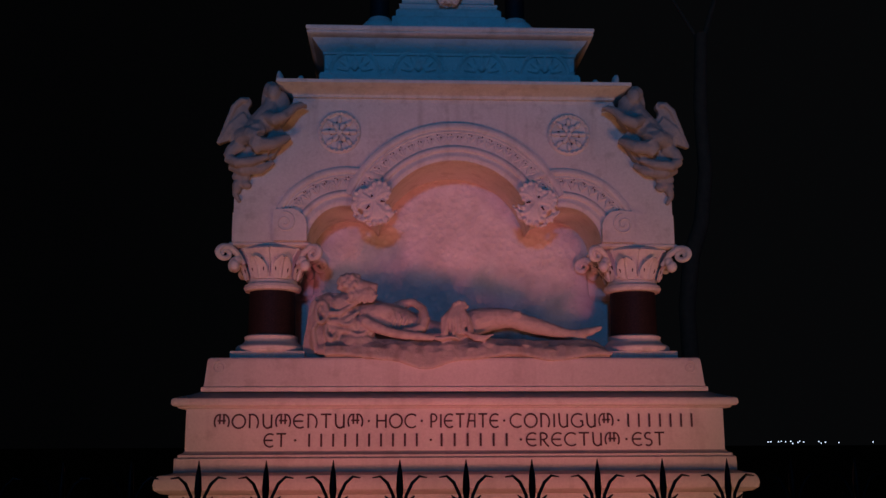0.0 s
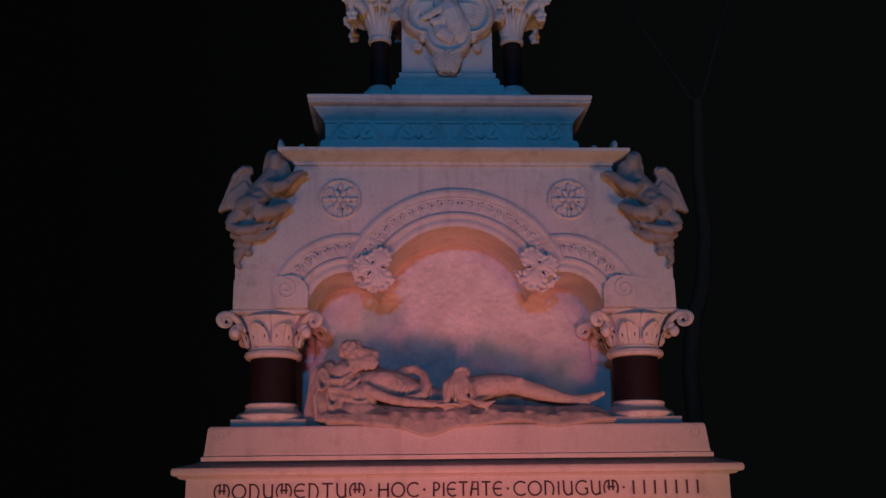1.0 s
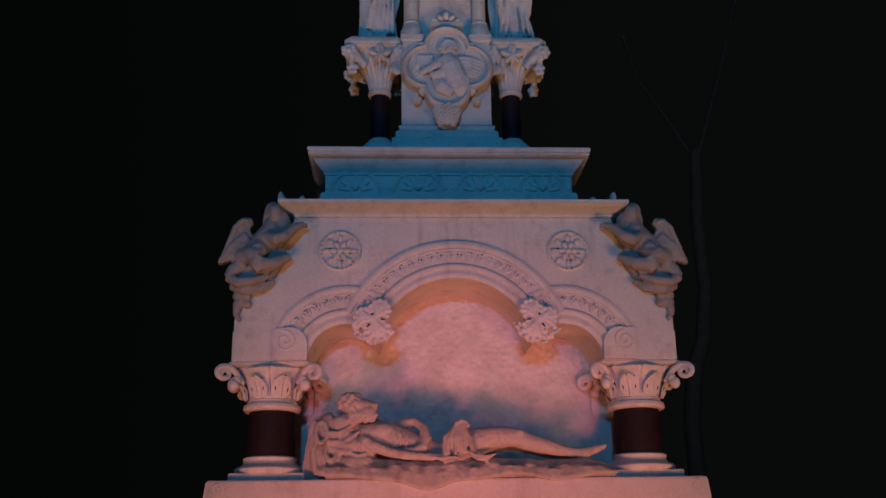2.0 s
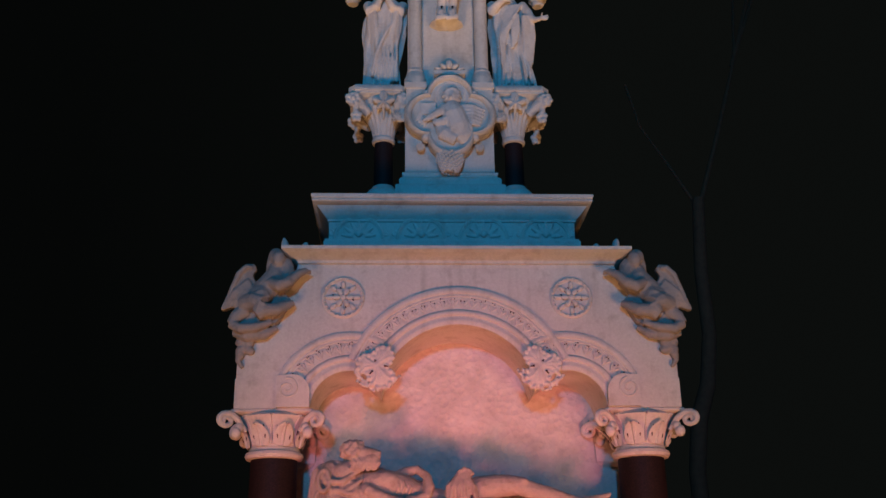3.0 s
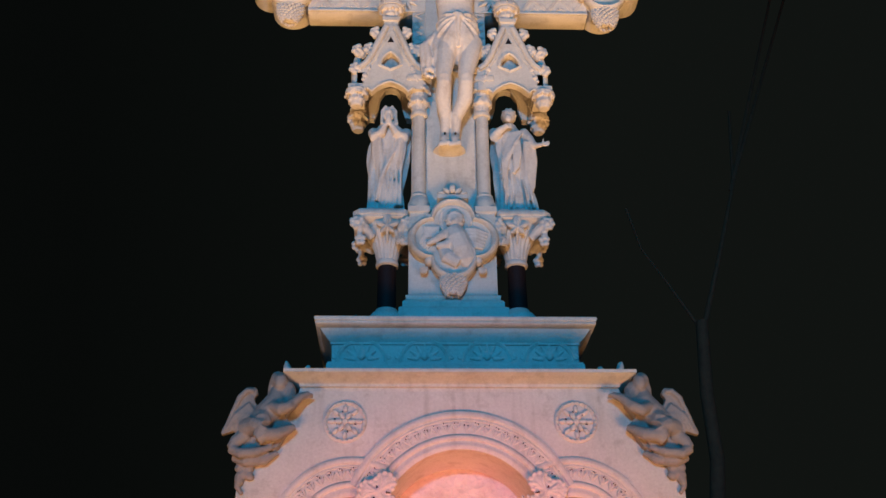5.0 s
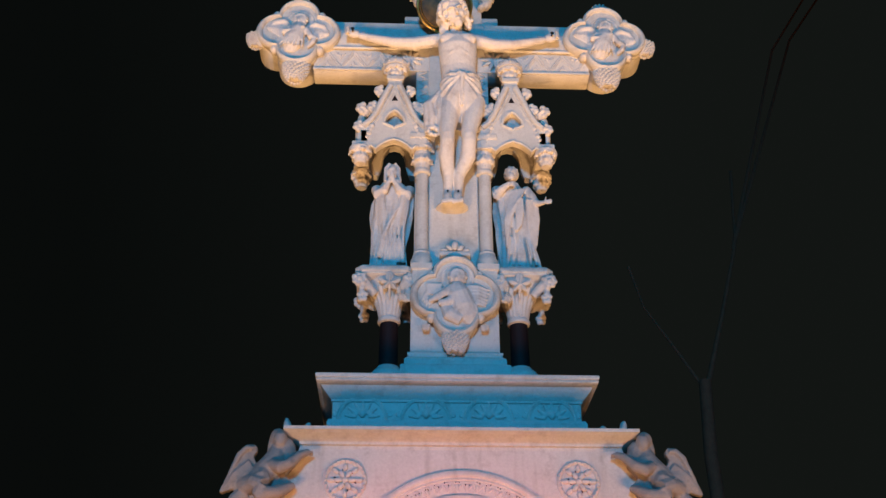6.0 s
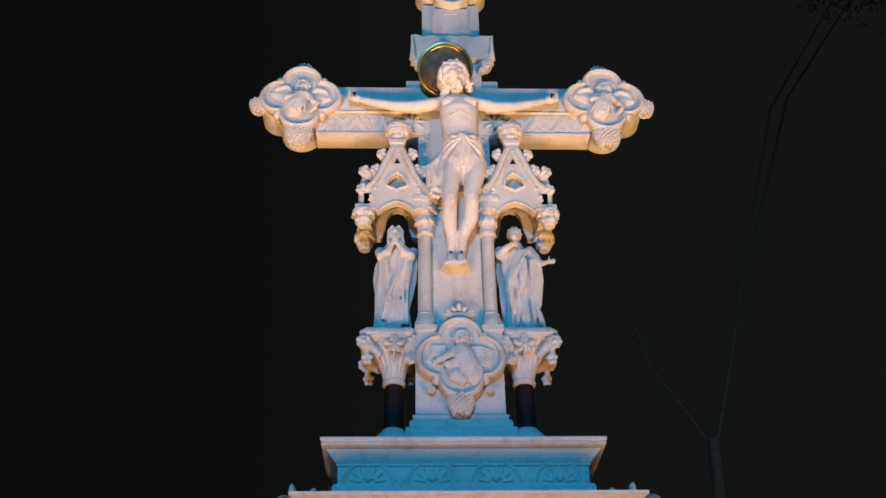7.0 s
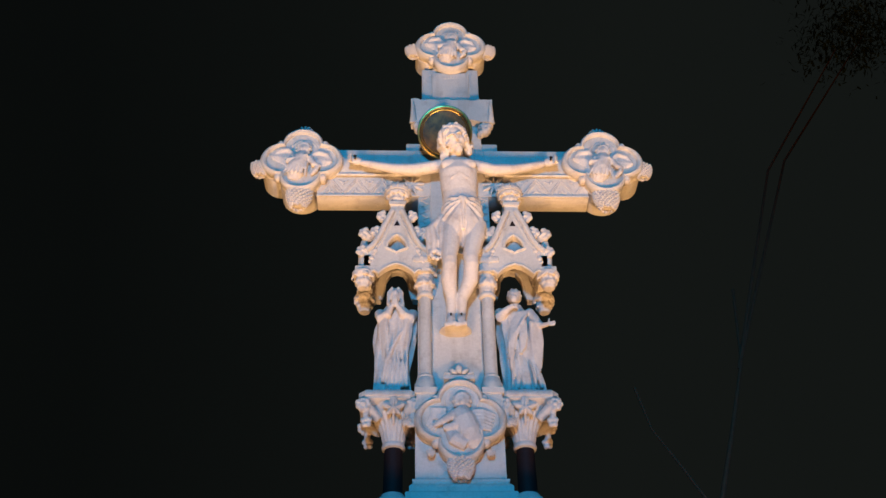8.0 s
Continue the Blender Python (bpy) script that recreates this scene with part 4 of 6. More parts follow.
def medallion(cx, cz, d, r, y0, y1, seed):
    """A quatrefoil cross end: body, rim, recessed field with a plain relief."""
    rnd = random.Random(seed)
    bm = B()
    steps = [(-0.03, y1), (0.0, y1 - 0.02), (0.0, y0 + 0.11), (-0.012, y0 + 0.10), (-0.012, y0 + 0.085), (0.004, y0 + 0.07), (0.004, y0 + 0.03), (-0.008, y0 + 0.008), (-0.022, y0), (-0.036, y0 + 0.006), (-0.045, y0 + 0.014), (-0.050, y0 + 0.034)]
    loops = [[(x, y, z) for x, z in foil(cx, cz, d, r, 72, g)] for g, y in steps]
    rings(bm, loops)
    med = part("quatrefoil", bm, LIME, cross, "deep quatrefoil medallion with plain relief")
    bm = B()
    y = y0 + 0.032
    big = d / 0.165
    Q = lambda x, yy, z: (cx + x * big, y + yy, cz + z * big)
    # halo, bowed curly head, folded arms and spread wings
    hx, hz = (0.0, 0.095) if seed != 41 else (0.01, 0.115)
    lathe_pts = [2 * math.pi * k / 28 for k in range(29)]
    tube(bm, [Q(hx + 0.092 * math.cos(a), 0.004, hz + 0.092 * math.sin(a)) for a in lathe_pts], 0.009, 8)
    tube(bm, [Q(hx + 0.074 * math.cos(a), 0.006, hz + 0.074 * math.sin(a)) for a in lathe_pts], 0.005, 6)
    ball(bm, Q(hx, -0.012, hz - 0.008), (0.042, 0.040, 0.050))
    ball(bm, Q(hx - 0.008, -0.046, hz - 0.022), (0.010, 0.012, 0.016))
    for k in range(18):
        a = radians(-35 + 250 * (k % 9) / 8)
        q = 0.048 if k < 9 else 0.036
        ball(bm, Q(hx + q * math.cos(a), -0.016 - (0.016 if k > 8 else 0), hz + q * 1.08 * math.sin(a)), 0.0145, sub=1)
    if seed == 41:
        # turned aside, one arm raised over a tablet, the robe sweeping away
        tube(bm, [Q(0.0, -0.006, 0.055), Q(0.015, -0.018, 0.0), Q(0.04, -0.012, -0.07), Q(0.070, 0.004, -0.13), Q(0.085, 0.020, -0.175)], [0.048, 0.060, 0.064, 0.055, 0.030], 12)
        tube(bm, [Q(-0.03, -0.02, 0.035), Q(-0.075, -0.034, -0.005), Q(-0.125, -0.030, -0.035), Q(-0.155, -0.02, -0.048)], [0.026, 0.024, 0.018, 0.010], 10)
        tube(bm, [Q(0.0, -0.03, -0.02), Q(-0.05, -0.040, -0.060), Q(-0.10, -0.032, -0.065)], [0.024, 0.024, 0.014], 10)
        tube(bm, [Q(-0.06, -0.006, -0.075), Q(-0.04, -0.020, -0.125), Q(0.03, -0.014, -0.165)], [0.030, 0.042, 0.036], 10)
        x, yy, z = Q(-0.125, 0, 0.035)
        box(bm, x - 0.042, x + 0.042, yy - 0.016, yy + 0.02, z - 0.034, z + 0.034)
        for k in range(6):
            tube(bm, [Q(0.065, -0.010, 0.055 - 0.022 * k), Q(0.13, -0.014, 0.050 - 0.022 * k), Q(0.205 - 0.006 * k, 0.0, 0.030 - 0.020 * k)], [0.011, 0.013, 0.006], 8)
            tube(bm, [Q(-0.015 + 0.022 * k, -0.062 + 0.004 * k, 0.0 - 0.012 * k), Q(0.002 + 0.022 * k, -0.060 + 0.006 * k, -0.08), Q(0.01 + 0.024 * k, -0.030 + 0.006 * k, -0.16)], [0.004, 0.008, 0.006], 7)
        for k in range(4):
            tube(bm, [Q(-0.17 + 0.012 * k, 0.0, 0.02 - 0.02 * k), Q(-0.195 + 0.012 * k, 0.002, -0.04 - 0.015 * k)], [0.010, 0.006], 7)
    else:
        lean = 1 if seed % 2 else -1
        # chest and robe run down into the lower lobe
        tube(bm, [Q(0, -0.004, 0.05), Q(0.0, -0.014, 0.0), Q(-0.015 * lean, -0.010, -0.07), Q(-0.025 * lean, 0.006, -0.13), Q(-0.03 * lean, 0.022, -0.185)], [0.045, 0.060, 0.070, 0.070, 0.040], 14)
        for e in (-1, 1):
            # wing: a curved shoulder and hanging feathers
            tube(bm, [Q(e * 0.055, 0.0, 0.035), Q(e * 0.11, -0.010, 0.075), Q(e * 0.17, -0.006, 0.060), Q(e * 0.205, 0.004, 0.010)], [0.018, 0.022, 0.020, 0.010], 9)
            for k in range(7):
                x = 0.085 + 0.019 * k
                tube(bm, [Q(e * x, 0.002, 0.065 - 0.004 * k), Q(e * (x + 0.008), -0.004, 0.0), Q(e * (x - 0.004), 0.006, -0.085 + 0.010 * k)], [0.012, 0.014, 0.006], 8)
        # one arm raised across, the other letting a scroll fall
        tube(bm, [Q(-0.055 * lean, -0.02, 0.020), Q(-0.085 * lean, -0.040, -0.045), Q(-0.02 * lean, -0.058, -0.035), Q(0.045 * lean, -0.058, 0.012)], [0.024, 0.025, 0.019, 0.011], 10)
        tube(bm, [Q(0.055 * lean, -0.02, 0.015), Q(0.10 * lean, -0.036, -0.060), Q(0.145 * lean, -0.030, -0.070)], [0.024, 0.023, 0.013], 10)
        tube(bm, [Q(0.13 * lean, -0.028, -0.055), Q(0.12 * lean, -0.030, -0.105), Q(0.09 * lean, -0.024, -0.150)], [0.018, 0.020, 0.010], 9)
        for k in range(7):
            tube(bm, [Q(-0.05 + 0.016 * k, -0.062 + 0.012 * abs(k - 3) / 3, -0.05 - 0.006 * (k % 3)), Q(-0.065 + 0.021 * k - 0.01 * lean, -0.066 + 0.014 * abs(k - 3) / 3, -0.105), Q(-0.08 + 0.026 * k - 0.02 * lean, -0.062 + 0.02 * abs(k - 3) / 3, -0.165)], [0.004, 0.009, 0.007], 7)
        bmesh.ops.rotate(bm, cent=(cx, y, cz), matrix=Matrix.Rotation(radians(lean * 6), 3, "Y"), verts=bm.verts[:])
    grow = 1.28 if seed == 41 else 1.14
    for v in bm.verts:
        v.co.x, v.co.z = cx + (v.co.x - cx) * grow, cz + (v.co.z - cz) * grow
    carve(part("relief", bm, MARBLE, med), 0.0062, 0.004, 0.025)
    for sx, sz in ((-1, -1), (1, -1), (-1, 1), (1, 1)):
        part("corner_leaf", ball(B(), (cx + sx * d * 1.08, y0 + 0.06, cz + sz * d * 1.08), (0.034, 0.05, 0.034)), FOLIAGE, med)
    return med


def cluster(parent, c, size, seed, name="fruit_boss"):
    bm = grapes(B(), c, size, random.Random(seed))
    return part(name, bm, FOLIAGE, parent)


for s in (-1, 1):
    med = medallion(s * 1.235, 7.268, 0.167, 0.165, 0.66, 1.01, 20 + s)
    cluster(med, (s * 1.235, 0.745, 6.915), 0.132, 1)
    cluster(med, (s * 1.570, 0.745, 7.225), 0.100, 2)
    bm = B()
    for k in range(5):
        a = radians(30 + 30 * k)
        ball(bm, (s * 1.235 + 0.05 * math.cos(a), 0.75, 7.618 + 0.05 * math.sin(a)), (0.03, 0.03, 0.016), (0, -math.degrees(a), 0), 1)
    part("finial_leaf", bm, FOLIAGE, med)
top = medallion(0.008, 8.655, 0.155, 0.160, 0.66, 0.96, 31)
for s in (-1, 1):
    cluster(top, (0.008 + s * 0.335, 0.74, 8.645), 0.092, 4)
part("finial_leaf", ball(B(), (0.008, 0.72, 8.98), (0.04, 0.03, 0.035)), FOLIAGE, top)
low = medallion(0.003, 4.882, 0.153, 0.158, 0.62, 0.80, 41)
cluster(low, (-0.002, 0.680, 4.560), 0.112, 6)
for s in (-1, 1):
    cluster(low, (s * 0.20, 0.69, 4.66), 0.035, 7, "leaf_boss")
bm = B()
for x, z, rx, rz, turn in ((0, 0.060, 0.026, 0.040, 0), (-0.042, 0.040, 0.020, 0.034, -48), (0.042, 0.040, 0.020, 0.034, 48), (-0.078, 0.018, 0.016, 0.030, -75), (0.078, 0.018, 0.016, 0.030, 75)):
    ball(bm, (0.003 + x, 0.690, 5.235 + z), (rx, 0.030, rz), (0, turn, 0))
box(bm, -0.105, 0.111, 0.665, 0.75, 5.205, 5.240, 0.006)
part("crest", bm, FOLIAGE, low)

# title tablet above the halo
wave = [(-0.345 + 0.7 * i / 24, 7.985 + 0.007 * math.sin(1.3 * i) + (0.010 if i in (0, 1, 2, 22, 23, 24) else 0)) for i in range(25)]
foot = [(0.355 - 0.7 * i / 24, 7.745 - 0.035 * math.cos(math.pi * (i - 12) / 12) ** 2 * (1 if abs(i - 12) > 7 else 0) + 0.008 * math.sin(1.1 * i)) for i in range(25)]
tab = part("title_tablet", prism(B(), wave + foot, 0.700, 0.79), LIME, cross, "carved stone scroll tablet with curled ends")
for s in (-1, 1):
    part("scroll_roll", tube(B(), [(0.005 + s * 0.325, 0.730, 7.735), (0.005 + s * 0.330, 0.705, 7.78), (0.005 + s * 0.335, 0.702, 7.965)], [0.040, 0.026, 0.012], 12), LIME, tab)
    bm = B()
    for x, z, r in ((0.30, 7.700, 0.040), (0.255, 7.690, 0.046), (0.275, 7.640, 0.038), (0.235, 7.620, 0.034), (0.30, 7.660, 0.028)):
        ball(bm, (0.01 + s * x, 0.745, z), (r, 0.05, r * 0.85))
    spiral(bm, 0.01 + s * 0.275, 0.705, 7.672, 0.040, 1.4, 0.011, s, 90)
    carve(part("tablet_bracket", bm, FOLIAGE, tab, "curled leaf bracket under the tablet"), 0.007, 0.005, 0.03)
    part("shoulder_block", box(B(), *sorted((s * 0.24, s * 0.385)), 0.80, 0.95, 7.42, 7.56, 0.01), LIME, cross)
# engraved letters too worn to read
bm = B()
for k in range(5):
    box(bm, -0.045 + 0.024 * k, -0.035 + 0.024 * k, 0.728, 0.7345, 8.28, 8.325)
part("worn_engraving", bm, FOLIAGE, cross, "worn row of short upright bars")
part("foot_rest", lathe(B(), -0.012, 0.735, [(0.02, 5.592), (0.06, 5.598), (0.100, 5.614), (0.118, 5.628), (0.118, 5.636), (0.02, 5.640)], 32), LIME, cross, "shallow round stone foot rest")

# ---- canopies with their columns ----


def leafy_cap(bm, cx, cy, z0, z1, r0, r1, rnd, n=9):
    lathe(bm, cx, cy, [(r0, z0), (r0 * 1.05, z0 + (z1 - z0) * 0.4), (r1 * 0.86, z1)], 12)
    for row, h in ((0, 0.38), (1, 0.80)):
        for k in range(n):
            a = 2 * math.pi * (k + 0.5 * row) / n
            rr = r0 + (r1 - r0) * h
            c = (cx + rr * math.cos(a), cy + rr * math.sin(a), z0 + (z1 - z0) * h)
            leaf_blob(bm, c, min(0.052, (z1 - z0) * (0.20 if row == 0 else 0.32)), (math.cos(a), math.sin(a), 0.3), rnd, 5)
    for k in range(2 * n):
        a = math.pi * (k + 0.5) / n
        tube(bm, [(cx + r0 * 1.02 * math.cos(a), cy + r0 * 1.02 * math.sin(a), z0 + 0.01), (cx + (r0 + 0.3 * (r1 - r0)) * math.cos(a), cy + (r0 + 0.3 * (r1 - r0)) * math.sin(a), z0 + (z1 - z0) * 0.6)], [0.005, 0.008], 6)
    rim = [2 * math.pi * k / 20 for k in range(21)]
    tube(bm, [(cx + r1 * 0.95 * math.cos(a), cy + r1 * 0.95 * math.sin(a), z1 - 0.012) for a in rim], 0.013, 8)
    return bm


def canopy(s):
    rnd = random.Random(60 + s)
    can = thing("statue_canopy", "pale stone gabled gothic canopy with leafy crockets", "canopy", "statue canopies")
    ix, ox, cx = s * 0.232, s * 0.695, s * 0.447
    # inner column on the shaft
    part("column_foot", lathe(B(), ix, 0.735, [(0.078, 5.135), (0.078, 5.19), (0.070, 5.20), (0.066, 5.225), (0.058, 5.235), (0.060, 5.25), (0.050, 5.262), (0.047, 5.27)], 24), LIME, can)
    part("column_base", stack(B(), 0.064, 0.668, 0.80, [(-0.045, 4.93), (-0.03, 4.97), (0.0, 5.02), (0.0, 5.085), (0.012, 5.095), (0.012, 5.137)], ix), LIME, can, "square corbelled column base")
    part("column_shaft", lathe(B(), ix, 0.735, [(0.047, 5.262), (0.046, 5.93)], 24), LIME, can)
    part("column_ring", lathe(B(), ix, 0.735, [(0.046, 5.915), (0.060, 5.922), (0.066, 5.938), (0.060, 5.955), (0.048, 5.962)], 24), LIME, can)
    carve(part("column_capital", leafy_cap(B(), ix, 0.735, 5.955, 6.20, 0.050, 0.088, rnd), FOLIAGE, can), 0.008, 0.008, 0.02)
    part("column_abacus", box(B(), ix - 0.095, ix + 0.095, 0.63, 0.84, 6.195, 6.25, 0.012), LIME, can)
    # outer hanging capitals
    for y in (0.70, 1.02):
        carve(part("hanging_capital", leafy_cap(B(), ox, y, 5.99, 6.13, 0.042, 0.078, rnd, 7), FOLIAGE, can), 0.008, 0.008, 0.02)
        part("hanging_abacus", box(B(), ox - 0.062, ox + 0.062, y - 0.062, y + 0.062, 6.125, 6.165, 0.008), LIME, can)
    # gables: pierced plates, front and back, and a side one
    foot = [(0.245, 6.115), (0.185, 6.115), (0.165, 6.125), (0.135, 6.095), (0.100, 6.135), (0.055, 6.165), (0.0, 6.185)]
    up = [(0.0, 6.69), (0.042, 6.68), (0.150, 6.40), (0.195, 6.33), (0.245, 6.28)]
    out = [(cx + x, z) for x, z in up + foot] + [(cx - x, z) for x, z in reversed(foot[:-1])] + [(cx - x, z) for x, z in reversed(up[1:])]
    hole = [(cx + x, z) for x, z in [(-0.080, 6.33), (-0.072, 6.385), (-0.036, 6.435), (0.0, 6.458), (0.036, 6.435), (0.072, 6.385), (0.080, 6.33), (0.042, 6.31), (0.014, 6.298), (0.0, 6.285), (-0.014, 6.298), (-0.042, 6.31)]]
    for y in (0.64, 1.0):
        if y > 0.9:
            foot = [(0.245, 6.10), (0.125, 6.10), (0.100, 6.18), (0.088, 6.29), (0.046, 6.362), (0.0, 6.376)]
            out = [(cx + x, z) for x, z in up + foot] + [(cx - x, z) for x, z in reversed(foot[:-1])] + [(cx - x, z) for x, z in reversed(up[1:])]
            gab = part("rear_gable", prism(B(), out, y, y + 0.07), LIME, can, "pointed gable over an open arch")
        else:
            gab = part("gable", pierced(B(), out, hole, y, y + 0.07), LIME, can, "pierced pointed gable with cusped foot")
            part("hole_moulding", tube(B(), [(x, y, z) for x, z in hole + hole[:1]], 0.014, 6), LIME, gab)
            # thin dark plate paints the shade of a small piercing; the gable stays solid
            part("piercing_shade", prism(B(), [(cx - 0.024, 6.545), (cx + 0.024, 6.545), (cx, 6.60)], y - 0.002, y + 0.003), GRANITE, gab, "thin dark plate for the shade of a small piercing", False)
        for e in (-1, 1):
            part("gable_moulding", tube(B(), [(cx + e * 0.235, y, 6.30), (cx + e * 0.185, y, 6.345), (cx + e * 0.140, y, 6.425), (cx + e * 0.090, y, 6.56), (cx + e * 0.036, y, 6.69)], 0.026, 9), LIME, gab)
        part("arch_moulding", tube(B(), [(cx + x, y, z) for x, z in foot[1:]] + [(cx - x, y, z) for x, z in reversed(foot[1:-1])], 0.012, 6), LIME, gab)
        for e in (-1, 1):
            trail = B()
            for k in range(5):
                px, pz = 0.120 - 0.019 * k, 6.375 + 0.055 * k
                for turn in (-50, 0, 50):
                    ball(trail, (cx + e * (px + 0.012 * math.sin(radians(turn))), y - 0.002, pz + 0.014 * math.cos(radians(turn))), (0.007, 0.007, 0.014), (0, e * turn, 0), 1)
            part("gable_leaf", trail, FOLIAGE, gab, "low carved leaf trail")
            part("inner_moulding", tube(B(), [(cx + e * 0.145, y, 6.34), (cx + e * 0.100, y, 6.425), (cx + e * 0.055, y, 6.54), (cx + e * 0.012, y, 6.65)], 0.010, 7), LIME, gab)
            bm = B()
            for k in range(5):
                ball(bm, (cx + e * (0.20 - 0.012 * k), y + 0.005, 6.20 + 0.035 * k), 0.020 + 0.006 * (k % 2), sub=1)
            carve(part("spandrel_leaf", bm, FOLIAGE, gab), 0.007, 0.008, 0.015)
    bm = B()
    side = [(0.64, 6.15), (0.64, 6.26), (0.72, 6.36), (0.85, 6.66), (0.98, 6.36), (1.06, 6.26), (1.06, 6.15)]
    rings(bm, [[(s * 0.645, y, z) for y, z in side], [(s * 0.692, y, z) for y, z in side]])
    part("side_gable", bm, LIME, can)
    part("vault", stack(B(), 0.235, 0.70, 1.01, [(-0.07, 6.40), (-0.08, 6.44), (-0.13, 6.66)], cx), LIME, can)
    part("vault_web", stack(B(), 0.150, 0.716, 0.752, [(0.0, 6.325), (0.0, 6.46)], cx), LIME, can)
    # crockets up the slopes and the crowning capital
    for e in (-1, 1):
        for k, (dx, z) in enumerate(((0.258, 6.305), (0.245, 6.475), (0.158, 6.490), (0.112, 6.645))):
            if e * s < 0 and k == 1:
                dx -= 0.03
            bm = B()
            # a curled leaf: stalk, folded body and rounded lobes with a drilled eye
            ball(bm, (cx + e * (dx - 0.035), 0.68, z - 0.025), (0.045, 0.034, 0.030), (0, e * 35, 0))
            ball(bm, (cx + e * dx, 0.672, z), (0.036, 0.034, 0.036))
            for turn in range(4):
                a = radians(-75 + 58 * turn)
                ball(bm, (cx + e * (dx + 0.030 * math.cos(a)), 0.655 - 0.006 * (turn % 2), z + 0.034 * math.sin(a)), (0.025, 0.024, 0.023))
            tube(bm, [(cx + e * (dx - 0.045), 0.645, z - 0.03), (cx + e * (dx - 0.01), 0.634, z + 0.002), (cx + e * (dx + 0.022), 0.640, z + 0.012)], [0.007, 0.010, 0.006], 7)
            carve(part("crocket", bm, FOLIAGE, can), 0.007, 0.008, 0.02)
    part("corner_pinnacle", lathe(B(), ox, 0.70, [(0.04, 6.16), (0.045, 6.30), (0.03, 6.42), (0.012, 6.47)], 10), LIME, can)
    part("spire", stack(B(), 0.050, 0.645, 0.745, [(-0.012, 6.655), (0.002, 6.675), (0.002, 6.745), (0.014, 6.752), (0.014, 6.785), (-0.004, 6.80)], cx), LIME, can)
    carve(part("crown_capital", leafy_cap(B(), cx, 0.70, 6.79, 6.90, 0.052, 0.088, rnd, 9), FOLIAGE, can), 0.007, 0.005, 0.02)
    # ribbed half-dome over the crowning leaves
    bm = lathe(B(), cx, 0.705, [(0.070, 6.895), (0.102, 6.902), (0.106, 6.925), (0.094, 6.960), (0.066, 6.988), (0.02, 7.0)], 28)
    for k in range(12):
        a = 2 * math.pi * k / 12
        tube(bm, [(cx + 0.106 * math.cos(a), 0.705 + 0.106 * math.sin(a), 6.918), (cx + 0.090 * math.cos(a), 0.705 + 0.090 * math.sin(a), 6.968), (cx + 0.03 * math.cos(a), 0.705 + 0.03 * math.sin(a), 7.002)], 0.008, 6)
    part("crown_hood", bm, FOLIAGE, can, "ribbed stone hood over the crowning leaves")
    return can


